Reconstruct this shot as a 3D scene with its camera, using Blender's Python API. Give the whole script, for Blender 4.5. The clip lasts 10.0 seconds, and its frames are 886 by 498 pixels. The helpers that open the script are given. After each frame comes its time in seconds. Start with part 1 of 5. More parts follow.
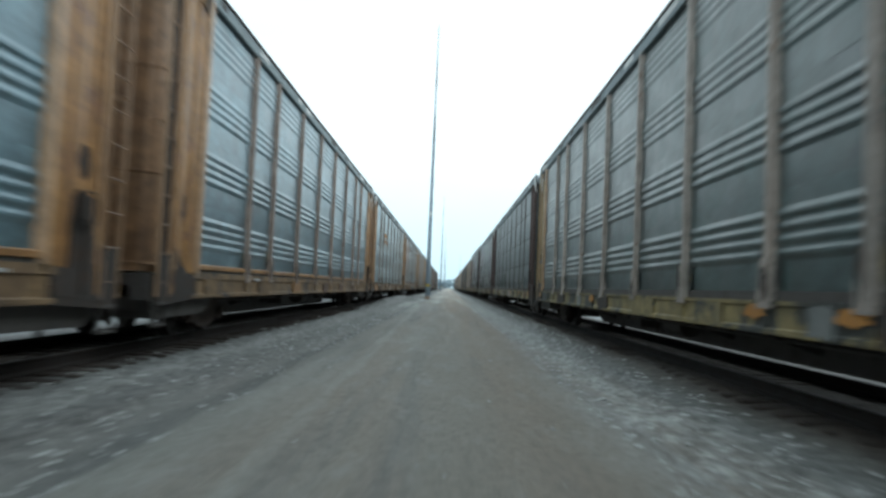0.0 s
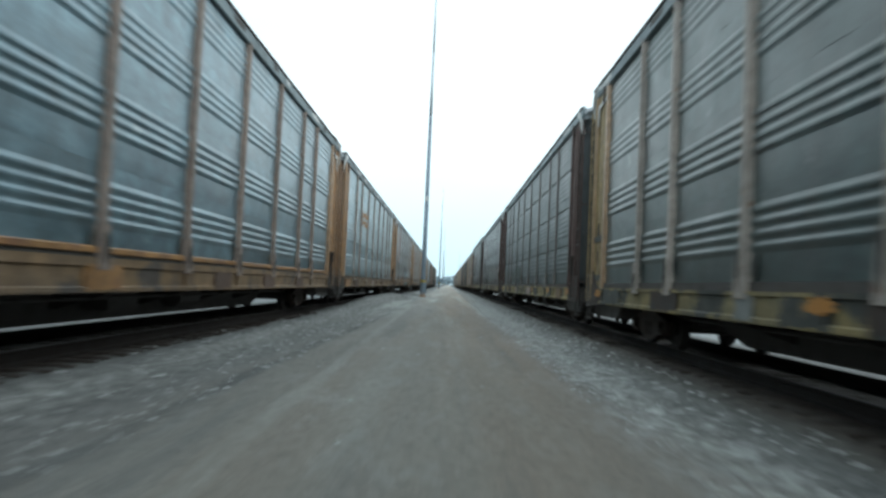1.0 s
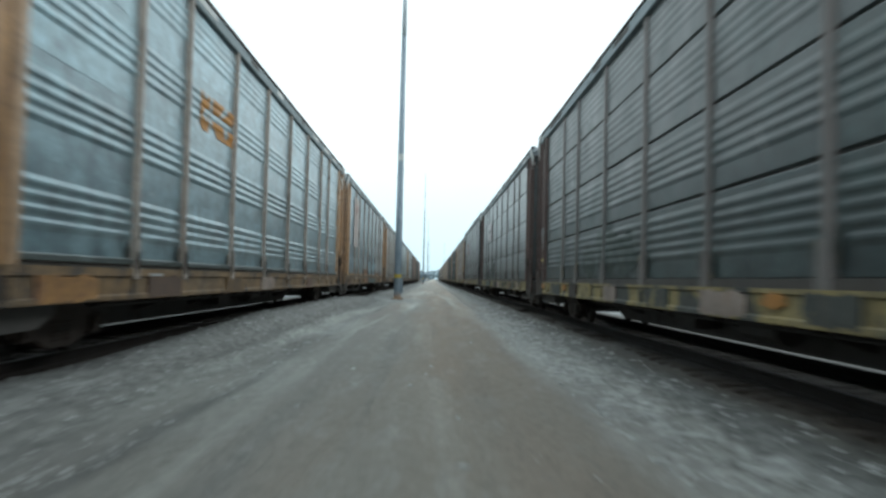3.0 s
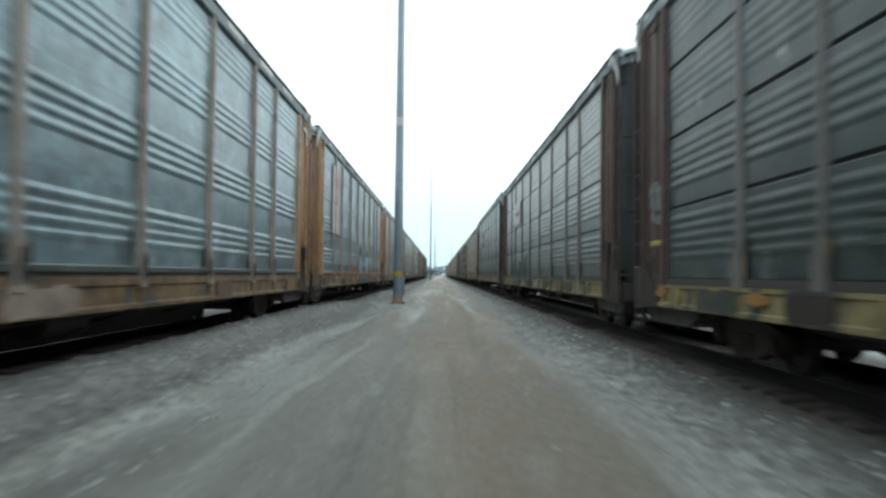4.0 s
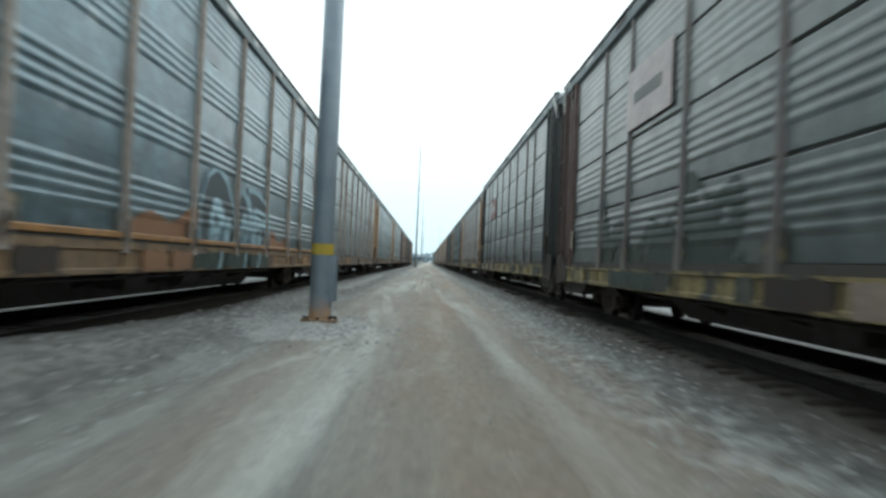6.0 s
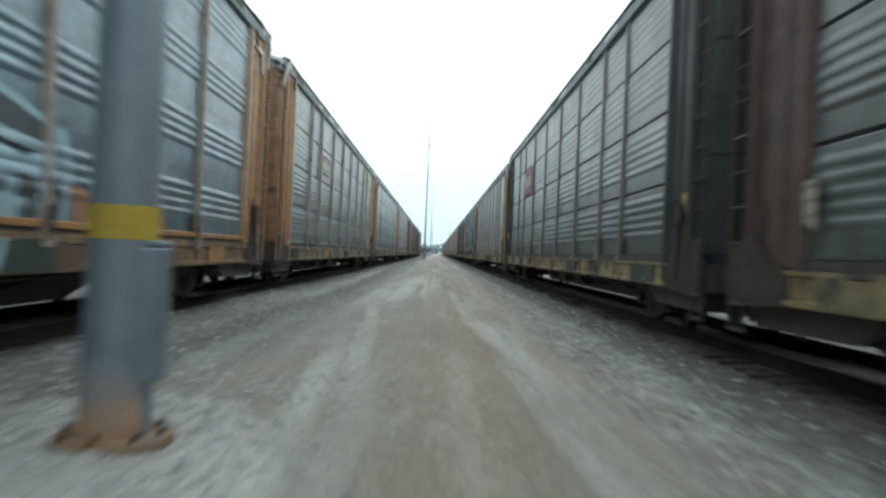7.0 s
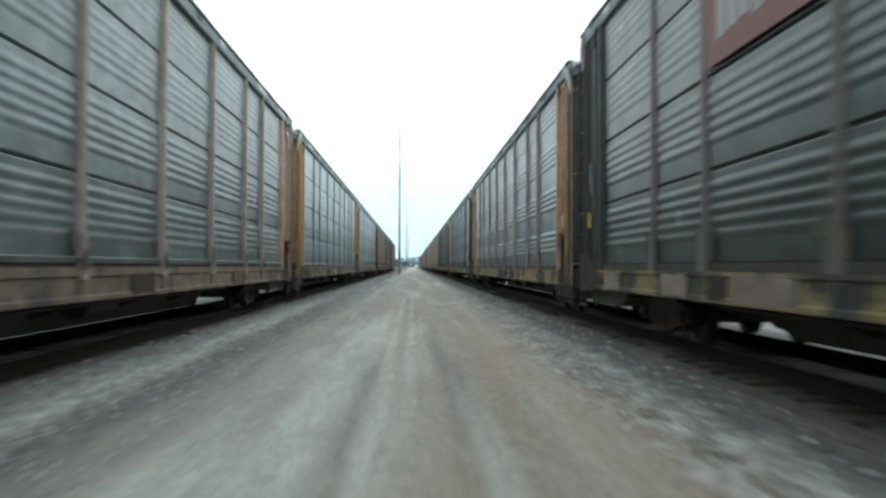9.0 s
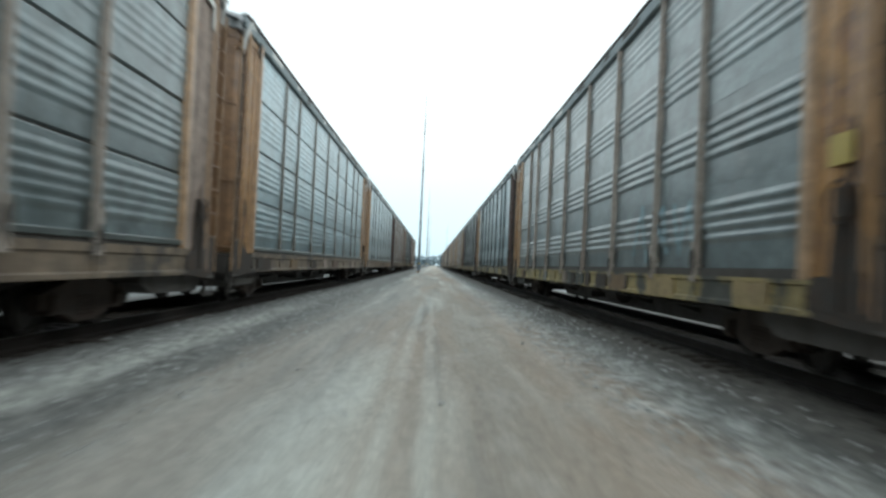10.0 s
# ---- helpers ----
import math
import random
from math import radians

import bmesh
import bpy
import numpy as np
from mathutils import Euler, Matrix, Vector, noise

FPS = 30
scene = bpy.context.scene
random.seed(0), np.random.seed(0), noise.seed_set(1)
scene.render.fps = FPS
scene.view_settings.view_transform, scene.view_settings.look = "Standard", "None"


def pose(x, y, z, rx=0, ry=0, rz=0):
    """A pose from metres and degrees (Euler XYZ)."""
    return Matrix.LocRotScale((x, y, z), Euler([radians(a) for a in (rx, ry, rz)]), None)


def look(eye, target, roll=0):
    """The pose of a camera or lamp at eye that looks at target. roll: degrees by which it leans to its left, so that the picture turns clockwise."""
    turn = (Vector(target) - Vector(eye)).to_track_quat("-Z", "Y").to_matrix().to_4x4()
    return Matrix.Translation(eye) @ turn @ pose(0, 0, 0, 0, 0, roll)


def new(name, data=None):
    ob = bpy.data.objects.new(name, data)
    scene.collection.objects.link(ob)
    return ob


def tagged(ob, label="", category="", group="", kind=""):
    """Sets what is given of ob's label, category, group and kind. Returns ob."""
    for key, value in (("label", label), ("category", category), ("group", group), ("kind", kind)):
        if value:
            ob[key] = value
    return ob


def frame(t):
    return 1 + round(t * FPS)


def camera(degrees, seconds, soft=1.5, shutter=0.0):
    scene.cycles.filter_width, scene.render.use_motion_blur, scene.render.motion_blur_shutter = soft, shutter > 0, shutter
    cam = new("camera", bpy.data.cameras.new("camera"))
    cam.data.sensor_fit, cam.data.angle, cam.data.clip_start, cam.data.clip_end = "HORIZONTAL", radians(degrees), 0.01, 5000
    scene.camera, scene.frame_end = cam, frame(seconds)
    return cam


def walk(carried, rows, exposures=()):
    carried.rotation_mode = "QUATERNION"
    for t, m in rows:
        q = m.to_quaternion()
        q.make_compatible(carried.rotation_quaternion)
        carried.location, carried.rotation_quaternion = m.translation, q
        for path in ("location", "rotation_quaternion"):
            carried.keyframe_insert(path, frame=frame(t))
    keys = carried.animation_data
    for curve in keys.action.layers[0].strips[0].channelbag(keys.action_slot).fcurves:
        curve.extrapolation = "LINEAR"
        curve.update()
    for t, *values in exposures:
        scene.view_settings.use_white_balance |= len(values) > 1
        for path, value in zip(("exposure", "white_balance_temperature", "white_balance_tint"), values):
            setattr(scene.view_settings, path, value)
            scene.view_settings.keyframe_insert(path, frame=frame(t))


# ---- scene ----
# Seconds, eye x, y, z in metres; yaw, pitch and roll in degrees.
ROWS = [
    (0, 0.060, 0.696, 1.458, 0.56, 2.93, -2.48),
    (0.5, 0.078, 6.155, 1.416, -0.41, 1.68, -1.40),
    (1, 0.108, 11.656, 1.391, 0.49, 2.70, -2.59),
    (1.5, 0.124, 17.236, 1.434, -0.13, 2.44, -2.65),
    (2, 0.151, 22.819, 1.457, -0.48, 2.20, -1.77),
    (2.5, 0.124, 28.395, 1.444, -0.86, 2.42, -1.71),
    (4, -0.106, 44.836, 1.590, -0.22, 1.95, -0.63),
    (4.5, -0.103, 50.541, 1.581, 0.55, 1.91, -2.60),
    (5, -0.074, 56.220, 1.496, 0.29, 0.76, -2.88),
    (6.5, 0.003, 72.851, 1.436, -1.68, 1.12, -2.36),
    (7, -0.029, 78.302, 1.489, -0.51, 0.32, -2.50),
    (7.5, -0.006, 83.729, 1.587, -2.09, 1.37, -1.46),
    (8, -0.019, 89.162, 1.498, -0.12, 0.13, -3.02),
    (8.5, -0.050, 94.558, 1.406, -1.25, 0.74, -1.21),
    (9, -0.065, 100.006, 1.553, -2.32, 1.32, -0.21),
    (9.5, -0.090, 105.500, 1.473, -0.44, 0.92, -1.95),
    (10, -0.100, 110.946, 1.446, -0.71, 1.24, -2.62),
]
cam = camera(61.4, 10.0, soft=2.7, shutter=0.65)
walk(cam, [(t, pose(x, y, z, 0, 0, yaw) @ pose(0, 0, 0, pitch) @ pose(0, 0, 0, 0, roll) @ pose(0, 0, 0, 90))
           for t, x, y, z, yaw, pitch, roll in ROWS],
     [(0.0, 0.0, 5960, 1), (2.5, 0.0, 6060, 1.5), (5.0, 0.02, 6300, 3), (10.0, 0.0, 6290, 3)])

# ---- world and light: a bright, fully overcast winter sky ----
world = bpy.data.worlds.new("overcast_sky")
scene.world = world
world.use_nodes = True
wn, wl = world.node_tree.nodes, world.node_tree.links
wn.clear()
w_out, w_bg = wn.new("ShaderNodeOutputWorld"), wn.new("ShaderNodeBackground")
w_sky, w_add, w_cloud = wn.new("ShaderNodeTexSky"), wn.new("ShaderNodeMix"), wn.new("ShaderNodeTexNoise")
w_ramp, w_map, w_co = wn.new("ShaderNodeValToRGB"), wn.new("ShaderNodeMapping"), wn.new("ShaderNodeTexCoord")
w_sky.sky_type, w_sky.sun_disc = "NISHITA", False
w_sky.sun_elevation, w_sky.sun_rotation = radians(34), radians(80)
w_map.inputs["Scale"].default_value = (1, 1, 3)
w_cloud.inputs["Scale"].default_value = 2.2
w_cloud.inputs["Detail"].default_value = 5
w_ramp.color_ramp.elements[0].position, w_ramp.color_ramp.elements[1].position = 0.3, 0.75
w_ramp.color_ramp.elements[0].color = (9.9, 10.8, 11.1, 1)
w_ramp.color_ramp.elements[1].color = (11.6, 11.9, 12.0, 1)
w_add.data_type = "RGBA"
w_add.inputs["Factor"].default_value = 0.88
wl.new(w_co.outputs["Generated"], w_map.inputs["Vector"])
wl.new(w_map.outputs["Vector"], w_cloud.inputs["Vector"])
wl.new(w_cloud.outputs["Fac"], w_ramp.inputs["Fac"])
wl.new(w_sky.outputs["Color"], w_add.inputs["A"])
w_sep, w_low, w_tint = wn.new("ShaderNodeSeparateXYZ"), wn.new("ShaderNodeMapRange"), wn.new("ShaderNodeMix")
w_low.inputs["From Min"].default_value, w_low.inputs["From Max"].default_value = 0.0, 0.16
w_tint.data_type = "RGBA"
w_tint.inputs["A"].default_value = (7.3, 9.3, 10.3, 1)
wl.new(w_co.outputs["Generated"], w_sep.inputs["Vector"])
wl.new(w_sep.outputs["Z"], w_low.inputs["Value"])
wl.new(w_low.outputs["Result"], w_tint.inputs["Factor"])
wl.new(w_ramp.outputs["Color"], w_tint.inputs["B"])
wl.new(w_tint.outputs["Result"], w_add.inputs["B"])
wl.new(w_add.outputs["Result"], w_bg.inputs["Color"])
wl.new(w_bg.outputs["Background"], w_out.inputs["Surface"])
w_bg.inputs["Strength"].default_value = 0.118
sun = new("sun", bpy.data.lights.new("sun", "SUN"))
sun.data.energy, sun.data.angle, sun.data.color = 1.0, radians(40), (1.0, 0.97, 0.93)
sun.matrix_world = look((0, 0, 60), (-88, -13, 0))


# ---- materials ----
def mat(name, tones, rough=0.6, metal=0.0, scale=2.0, streak=0.0, streak_tone=(0.1, 0.08, 0.06), bump=0.15, fine=40.0, vary=0.12,
        chips=None, chip_at=0.62, chip_scale=3.0, metres=(1, 1, 1), coat=0.0, blotch=0.0, fleck=0.0, smut=0.0):
    """A worn surface: two or three tones by large noise, fine grain, downward streaks, chips and a shade of its own for each object."""
    m = bpy.data.materials.new(name)
    m.use_nodes = True
    n, l = m.node_tree.nodes, m.node_tree.links
    b = n["Principled BSDF"]
    co, info = n.new("ShaderNodeTexCoord"), n.new("ShaderNodeObjectInfo")
    shift, mul = n.new("ShaderNodeVectorMath"), n.new("ShaderNodeVectorMath")
    mul.operation, shift.operation = "SCALE", "ADD"
    mul.inputs[0].default_value = (37.0, 91.0, 53.0)
    l.new(info.outputs["Random"], mul.inputs["Scale"])
    l.new(co.outputs["Object"], shift.inputs[0])
    l.new(mul.outputs["Vector"], shift.inputs[1])

    def noise_at(s, detail=4.0, stretch=(1, 1, 1), rough_n=0.55):
        mp, t = n.new("ShaderNodeMapping"), n.new("ShaderNodeTexNoise")
        mp.inputs["Scale"].default_value = stretch
        t.inputs["Scale"].default_value, t.inputs["Detail"].default_value, t.inputs["Roughness"].default_value = s, detail, rough_n
        l.new(shift.outputs["Vector"], mp.inputs["Vector"])
        l.new(mp.outputs["Vector"], t.inputs["Vector"])
        return t.outputs["Fac"]

    def blend(a, bb, fac, kind="MIX"):
        x = n.new("ShaderNodeMix")
        x.data_type, x.blend_type = "RGBA", kind
        for sock, v in (("A", a), ("B", bb), ("Factor", fac)):
            if isinstance(v, bpy.types.NodeSocket):
                l.new(v, x.inputs[sock])
            else:
                x.inputs[sock].default_value = v if isinstance(v, float) else (*v, 1)
        return x.outputs["Result"]

    def ramp(sock, lo, hi, lo_v=0.0, hi_v=1.0):
        r = n.new("ShaderNodeMapRange")
        r.inputs["From Min"].default_value, r.inputs["From Max"].default_value = lo, hi
        r.inputs["To Min"].default_value, r.inputs["To Max"].default_value = lo_v, hi_v
        l.new(sock, r.inputs["Value"])
        return r.outputs["Result"]

    big = noise_at(scale, 5.0, metres)
    cr = n.new("ShaderNodeValToRGB")
    while len(cr.color_ramp.elements) < len(tones):
        cr.color_ramp.elements.new(0.5)
    for i, (e, c) in enumerate(zip(cr.color_ramp.elements, tones)):
        e.position, e.color = 0.3 + 0.4 * i / max(1, len(tones) - 1), (*c, 1)
    l.new(big, cr.inputs["Fac"])
    col = cr.outputs["Color"]
    if chips:
        col = blend(col, chips, ramp(noise_at(chip_scale, 7.0, metres, 0.65), chip_at, chip_at + 0.05))
    if streak:
        col = blend(col, streak_tone, ramp(noise_at(5.0, 3.0, (1, 1, 0.07)), 0.5, 0.78, 0.0, streak))
    if blotch:
        spots = n.new("ShaderNodeVectorMath")
        spots.operation = "SCALE"
        l.new(col, spots.inputs[0])
        l.new(ramp(noise_at(3.3, 6.0, (1, 0.8, 1.3), 0.68), 0.34, 0.66, 1 - blotch, 1 + blotch), spots.inputs["Scale"])
        col = spots.outputs["Vector"]
    if smut:
        col = blend(col, (0.022, 0.03, 0.03), ramp(noise_at(0.9, 6.0, (1, 0.7, 1.2), 0.62), 0.52, 0.74, 0.0, smut))
    if fleck:
        specks = n.new("ShaderNodeVectorMath")
        specks.operation = "SCALE"
        l.new(col, specks.inputs[0])
        l.new(ramp(noise_at(11.0, 4.0, (1, 0.9, 0.75), 0.6), 0.32, 0.68, 1 - fleck, 1 + fleck), specks.inputs["Scale"])
        col = specks.outputs["Vector"]
    grain = noise_at(fine, 3.0)
    shade = n.new("ShaderNodeMath")
    shade.operation = "MULTIPLY"
    l.new(ramp(grain, 0.25, 0.75, 0.86, 1.12), shade.inputs[0])
    l.new(ramp(info.outputs["Random"], 0.0, 1.0, 1 - vary, 1 + vary), shade.inputs[1])
    g = n.new("ShaderNodeVectorMath")
    g.operation = "SCALE"
    l.new(col, g.inputs[0])
    l.new(shade.outputs["Value"], g.inputs["Scale"])
    l.new(g.outputs["Vector"], b.inputs["Base Color"])
    l.new(ramp(big, 0.3, 0.7, max(0.05, rough - 0.12), min(1.0, rough + 0.12)), b.inputs["Roughness"])
    b.inputs["Metallic"].default_value = metal
    b.inputs["Coat Weight"].default_value, b.inputs["Coat Roughness"].default_value, b.inputs["Coat IOR"].default_value = coat, 0.3, 1.5
    if bump:
        bp = n.new("ShaderNodeBump")
        bp.inputs["Strength"].default_value, bp.inputs["Distance"].default_value = bump, 0.02
        l.new(noise_at(fine * 0.3, 4.0), bp.inputs["Height"])
        l.new(bp.outputs["Normal"], b.inputs["Normal"])
    return m


RUST = (0.16, 0.075, 0.035)
STEEL = {
    "pale": mat("pale_galvanised_steel", [(0.144, 0.220, 0.255), (0.214, 0.313, 0.353), (0.271, 0.380, 0.423)], 0.42, 0.5, 1.3, 0.5, (0.1, 0.105, 0.1), fine=26.0, bump=0.25, vary=0.14, coat=0.75, chips=(0.36, 0.4, 0.41), chip_at=0.655, chip_scale=1.7, blotch=0.32, fleck=0.22, smut=0.55),
    "blue": mat("bluish_weathered_steel", [(0.088, 0.147, 0.180), (0.132, 0.210, 0.249), (0.167, 0.254, 0.297)], 0.42, 0.5, 1.3, 0.5, (0.1, 0.105, 0.1), fine=26.0, bump=0.25, vary=0.14, coat=0.75, chips=(0.36, 0.4, 0.41), chip_at=0.655, chip_scale=1.7, blotch=0.32, fleck=0.22, smut=0.55),
    "grey": mat("weathered_galvanised_steel", [(0.086, 0.119, 0.126), (0.131, 0.169, 0.180), (0.172, 0.218, 0.228)], 0.44, 0.45, 1.3, 0.6, (0.07, 0.068, 0.06), fine=26.0, bump=0.25, vary=0.15, coat=0.75, chips=(0.3, 0.32, 0.32), chip_at=0.655, chip_scale=1.7, blotch=0.36, fleck=0.22, smut=0.55),
    "teal": mat("greenish_weathered_steel", [(0.030, 0.049, 0.049), (0.046, 0.071, 0.068), (0.060, 0.090, 0.087)], 0.46, 0.35, 1.3, 0.6, (0.07, 0.068, 0.06), fine=26.0, bump=0.25, vary=0.15, coat=0.55, chips=(0.3, 0.32, 0.32), chip_at=0.655, chip_scale=1.7, blotch=0.36, fleck=0.28, smut=0.7),
    "dull": mat("dull_grimy_galvanised_steel", [(0.039, 0.056, 0.057), (0.069, 0.090, 0.089), (0.095, 0.117, 0.117)], 0.48, 0.3, 1.3, 0.6, (0.05, 0.05, 0.045), fine=26.0, bump=0.25, vary=0.15, coat=0.75, chips=(0.24, 0.255, 0.25), chip_at=0.655, chip_scale=1.7, blotch=0.4, fleck=0.28, smut=0.7),
    "soot": mat("sooty_greenish_steel", [(0.015, 0.026, 0.028), (0.028, 0.045, 0.045), (0.038, 0.058, 0.058)], 0.48, 0.3, 1.3, 0.6, (0.05, 0.05, 0.045), fine=26.0, bump=0.25, vary=0.15, coat=0.75, chips=(0.24, 0.255, 0.25), chip_at=0.655, chip_scale=1.7, blotch=0.4, fleck=0.28, smut=0.7),
    "murk": mat("murky_greenish_steel", [(0.015, 0.026, 0.028), (0.028, 0.045, 0.045), (0.038, 0.058, 0.058)], 0.55, 0.15, 1.3, 0.6, (0.05, 0.05, 0.045), fine=26.0, bump=0.25, vary=0.15, coat=0.4, chips=(0.24, 0.255, 0.25), chip_at=0.655, chip_scale=1.7, blotch=0.4, fleck=0.28, smut=0.7),
}
PAINT = {
    "tan": mat("faded_tan_paint", [(0.205, 0.16, 0.135), (0.26, 0.21, 0.18), (0.228, 0.185, 0.16)], 0.65, 0, 1.6, 0.3, RUST, chips=(0.3, 0.21, 0.16), blotch=0.3),
    "ochre": mat("weathered_ochre_paint", [(0.21, 0.103, 0.032), (0.31, 0.162, 0.053), (0.268, 0.141, 0.048)], 0.55, 0, 1.2, 0.75, (0.12, 0.058, 0.028), chips=(0.19, 0.092, 0.044), chip_at=0.55, blotch=0.36, coat=0.3),
    "gold": mat("weathered_golden_paint", [(0.24, 0.13, 0.05), (0.33, 0.184, 0.074), (0.265, 0.148, 0.062)], 0.55, 0, 1.2, 0.7, (0.13, 0.066, 0.032), chips=(0.24, 0.125, 0.06), chip_at=0.55, blotch=0.36, coat=0.3),
    "buff": mat("weathered_buff_paint", [(0.21, 0.152, 0.066), (0.29, 0.22, 0.108), (0.245, 0.18, 0.09)], 0.65, 0, 1.2, 0.4, (0.16, 0.12, 0.07), chips=(0.24, 0.17, 0.09), chip_at=0.57, blotch=0.3),
    "brown": mat("oxide_brown_paint", [(0.053, 0.032, 0.027), (0.09, 0.056, 0.048), (0.074, 0.046, 0.04)], 0.65, 0, 1.2, 0.4, (0.06, 0.045, 0.04), blotch=0.3),
    "black": mat("sooty_dark_and_shade_paint", [(0.013, 0.017, 0.018), (0.027, 0.033, 0.034), (0.02, 0.024, 0.025)], 0.6, 0, 1.2, 0.3, (0.1, 0.09, 0.08)),
    "slate": mat("slate_grey_paint", [(0.075, 0.085, 0.087), (0.11, 0.122, 0.124), (0.1, 0.105, 0.1)], 0.55, 0.15, 1.6, 0.3, (0.13, 0.12, 0.11)),
}
SOOT = mat("dark_greenish_patch_paint", [(0.03, 0.035, 0.032), (0.06, 0.066, 0.06)], 0.7, 0, 2.0, 0.4, chips=(0.17, 0.14, 0.07), chip_at=0.55, chip_scale=2.2, blotch=0.35)
PAINT["matching"] = mat("rusty_grey_post_paint", [(0.12, 0.118, 0.115), (0.17, 0.155, 0.148), (0.15, 0.132, 0.125)], 0.6, 0.1, 1.6, 0.4, (0.08, 0.06, 0.05))
PAINT["umber"] = mat("shaded_rust_door_paint", [(0.12, 0.06, 0.026), (0.205, 0.108, 0.046), (0.16, 0.086, 0.039)], 0.55, 0, 1.2, 0.7, (0.045, 0.028, 0.018), blotch=0.35, coat=0.3)
PAINT["faded"] = mat("faded_beige_post_paint", [(0.265, 0.23, 0.2), (0.335, 0.295, 0.262), (0.285, 0.255, 0.228)], 0.6, 0, 1.6, 0.35, RUST, chips=(0.2, 0.13, 0.09), blotch=0.25)
# Cream of the car ends, bright enough to paint in highlights on their edges.
PAINT["cream"] = mat("golden_cream_highlight_paint", [(0.285, 0.18, 0.1), (0.38, 0.25, 0.15), (0.32, 0.207, 0.12)], 0.5, 0, 1.6, 0.5, (0.2, 0.12, 0.07), coat=0.4, blotch=0.3)
PAINT["warm"] = mat("warm_grey_post_paint", [(0.15, 0.145, 0.13), (0.19, 0.18, 0.165)], 0.55, 0.2, 1.6, 0.3, (0.16, 0.11, 0.08))
GRIME = mat("sooty_rust_grime", [(0.018, 0.016, 0.014), (0.034, 0.026, 0.021), (0.055, 0.035, 0.024)], 0.8, 0, 4.0)
FOOT = mat("dark_rust_smear", [(0.06, 0.04, 0.03), (0.11, 0.07, 0.05), (0.08, 0.06, 0.05)], 0.8, 0, 4.0)
SILL = {
    "drab": mat("chipped_drab_sill_paint", [(0.105, 0.078, 0.055), (0.165, 0.128, 0.092), (0.135, 0.112, 0.088)], 0.7, 0, 0.7, 0.5, (0.05, 0.04, 0.03), chips=(0.06, 0.053, 0.046), chip_at=0.55, chip_scale=1.3, blotch=0.35),
    "ochre": mat("chipped_ochre_sill_paint", [(0.12, 0.075, 0.038), (0.2, 0.13, 0.066), (0.15, 0.112, 0.076)], 0.7, 0, 0.7, 0.5, (0.05, 0.04, 0.03),
                 chips=(0.07, 0.058, 0.048), chip_at=0.55, chip_scale=1.3, blotch=0.35),
    "yellow": mat("chipped_yellow_sill_paint", [(0.16, 0.13, 0.062), (0.26, 0.205, 0.085), (0.2, 0.172, 0.1)], 0.7, 0, 0.7, 0.6, (0.05, 0.045, 0.034),
                  chips=(0.045, 0.048, 0.042), chip_at=0.52, chip_scale=0.9, blotch=0.35),
}
ORANGE = mat("orange_primer_paint", [(0.3, 0.14, 0.03), (0.42, 0.19, 0.035)], 0.6, 0, 3.0, 0.3, RUST)
PALEGREY = mat("pale_grey_patch_paint", [(0.1, 0.108, 0.105), (0.19, 0.2, 0.195)], 0.6, 0, 3.0, 0.5, (0.2, 0.18, 0.15))
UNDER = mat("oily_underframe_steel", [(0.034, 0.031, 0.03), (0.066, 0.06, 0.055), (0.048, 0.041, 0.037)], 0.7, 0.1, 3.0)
CASTING = mat("rusty_cast_steel", [(0.022, 0.015, 0.012), (0.042, 0.027, 0.02), (0.03, 0.022, 0.018)], 0.75, 0.1, 4.0)
WHEEL = mat("worn_wheel_steel", [(0.025, 0.021, 0.019), (0.045, 0.038, 0.034)], 0.6, 0.3, 6.0)
TREAD = mat("dull_rail_head_steel", [(0.03, 0.025, 0.022), (0.05, 0.042, 0.038)], 0.6, 0.3, 8.0, bump=0.03)
RAILSIDE = mat("rusty_rail_web", [(0.012, 0.009, 0.008), (0.02, 0.014, 0.011)], 0.9, 0.1, 5.0)
TIE = mat("creosoted_timber", [(0.02, 0.0155, 0.013), (0.042, 0.032, 0.025), (0.028, 0.022, 0.018)], 0.9, 0, 3.0, metres=(0.3, 2, 2), bump=0.4)
ROOF = mat("galvanised_roof_sheet", [(0.210, 0.231, 0.245), (0.280, 0.301, 0.315)], 0.45, 0.4, 1.0, 0.2)
CHORD = mat("dark_roof_edge_steel", [(0.13, 0.165, 0.18), (0.2, 0.24, 0.255), (0.165, 0.19, 0.2)], 0.6, 0.2, 2.0)
STRAP = mat("pale_roof_seal", [(0.42, 0.43, 0.42), (0.55, 0.555, 0.54)], 0.5, 0, 4.0)
GALV = mat("galvanised_pole_steel", [(0.19, 0.24, 0.285), (0.25, 0.3, 0.345), (0.22, 0.27, 0.315)], 0.5, 0.3, 1.0, 0.15, (0.15, 0.16, 0.17), vary=0.02)
# Pale tone that paints sky glare onto the poles' upper section.
GLARE = mat("glare_pale_galvanised_steel", [(0.46, 0.53, 0.56), (0.6, 0.66, 0.69)], 0.45, 0.3, 1.0, vary=0.02)
PLATE = mat("rusty_grey_base_plate", [(0.2, 0.17, 0.14), (0.3, 0.21, 0.14), (0.26, 0.15, 0.08)], 0.8, 0, 5.0)
BAND = mat("yellow_band_paint", [(0.440, 0.320, 0.040), (0.544, 0.400, 0.064)], 0.6, 0, 6.0, 0.15, RUST)


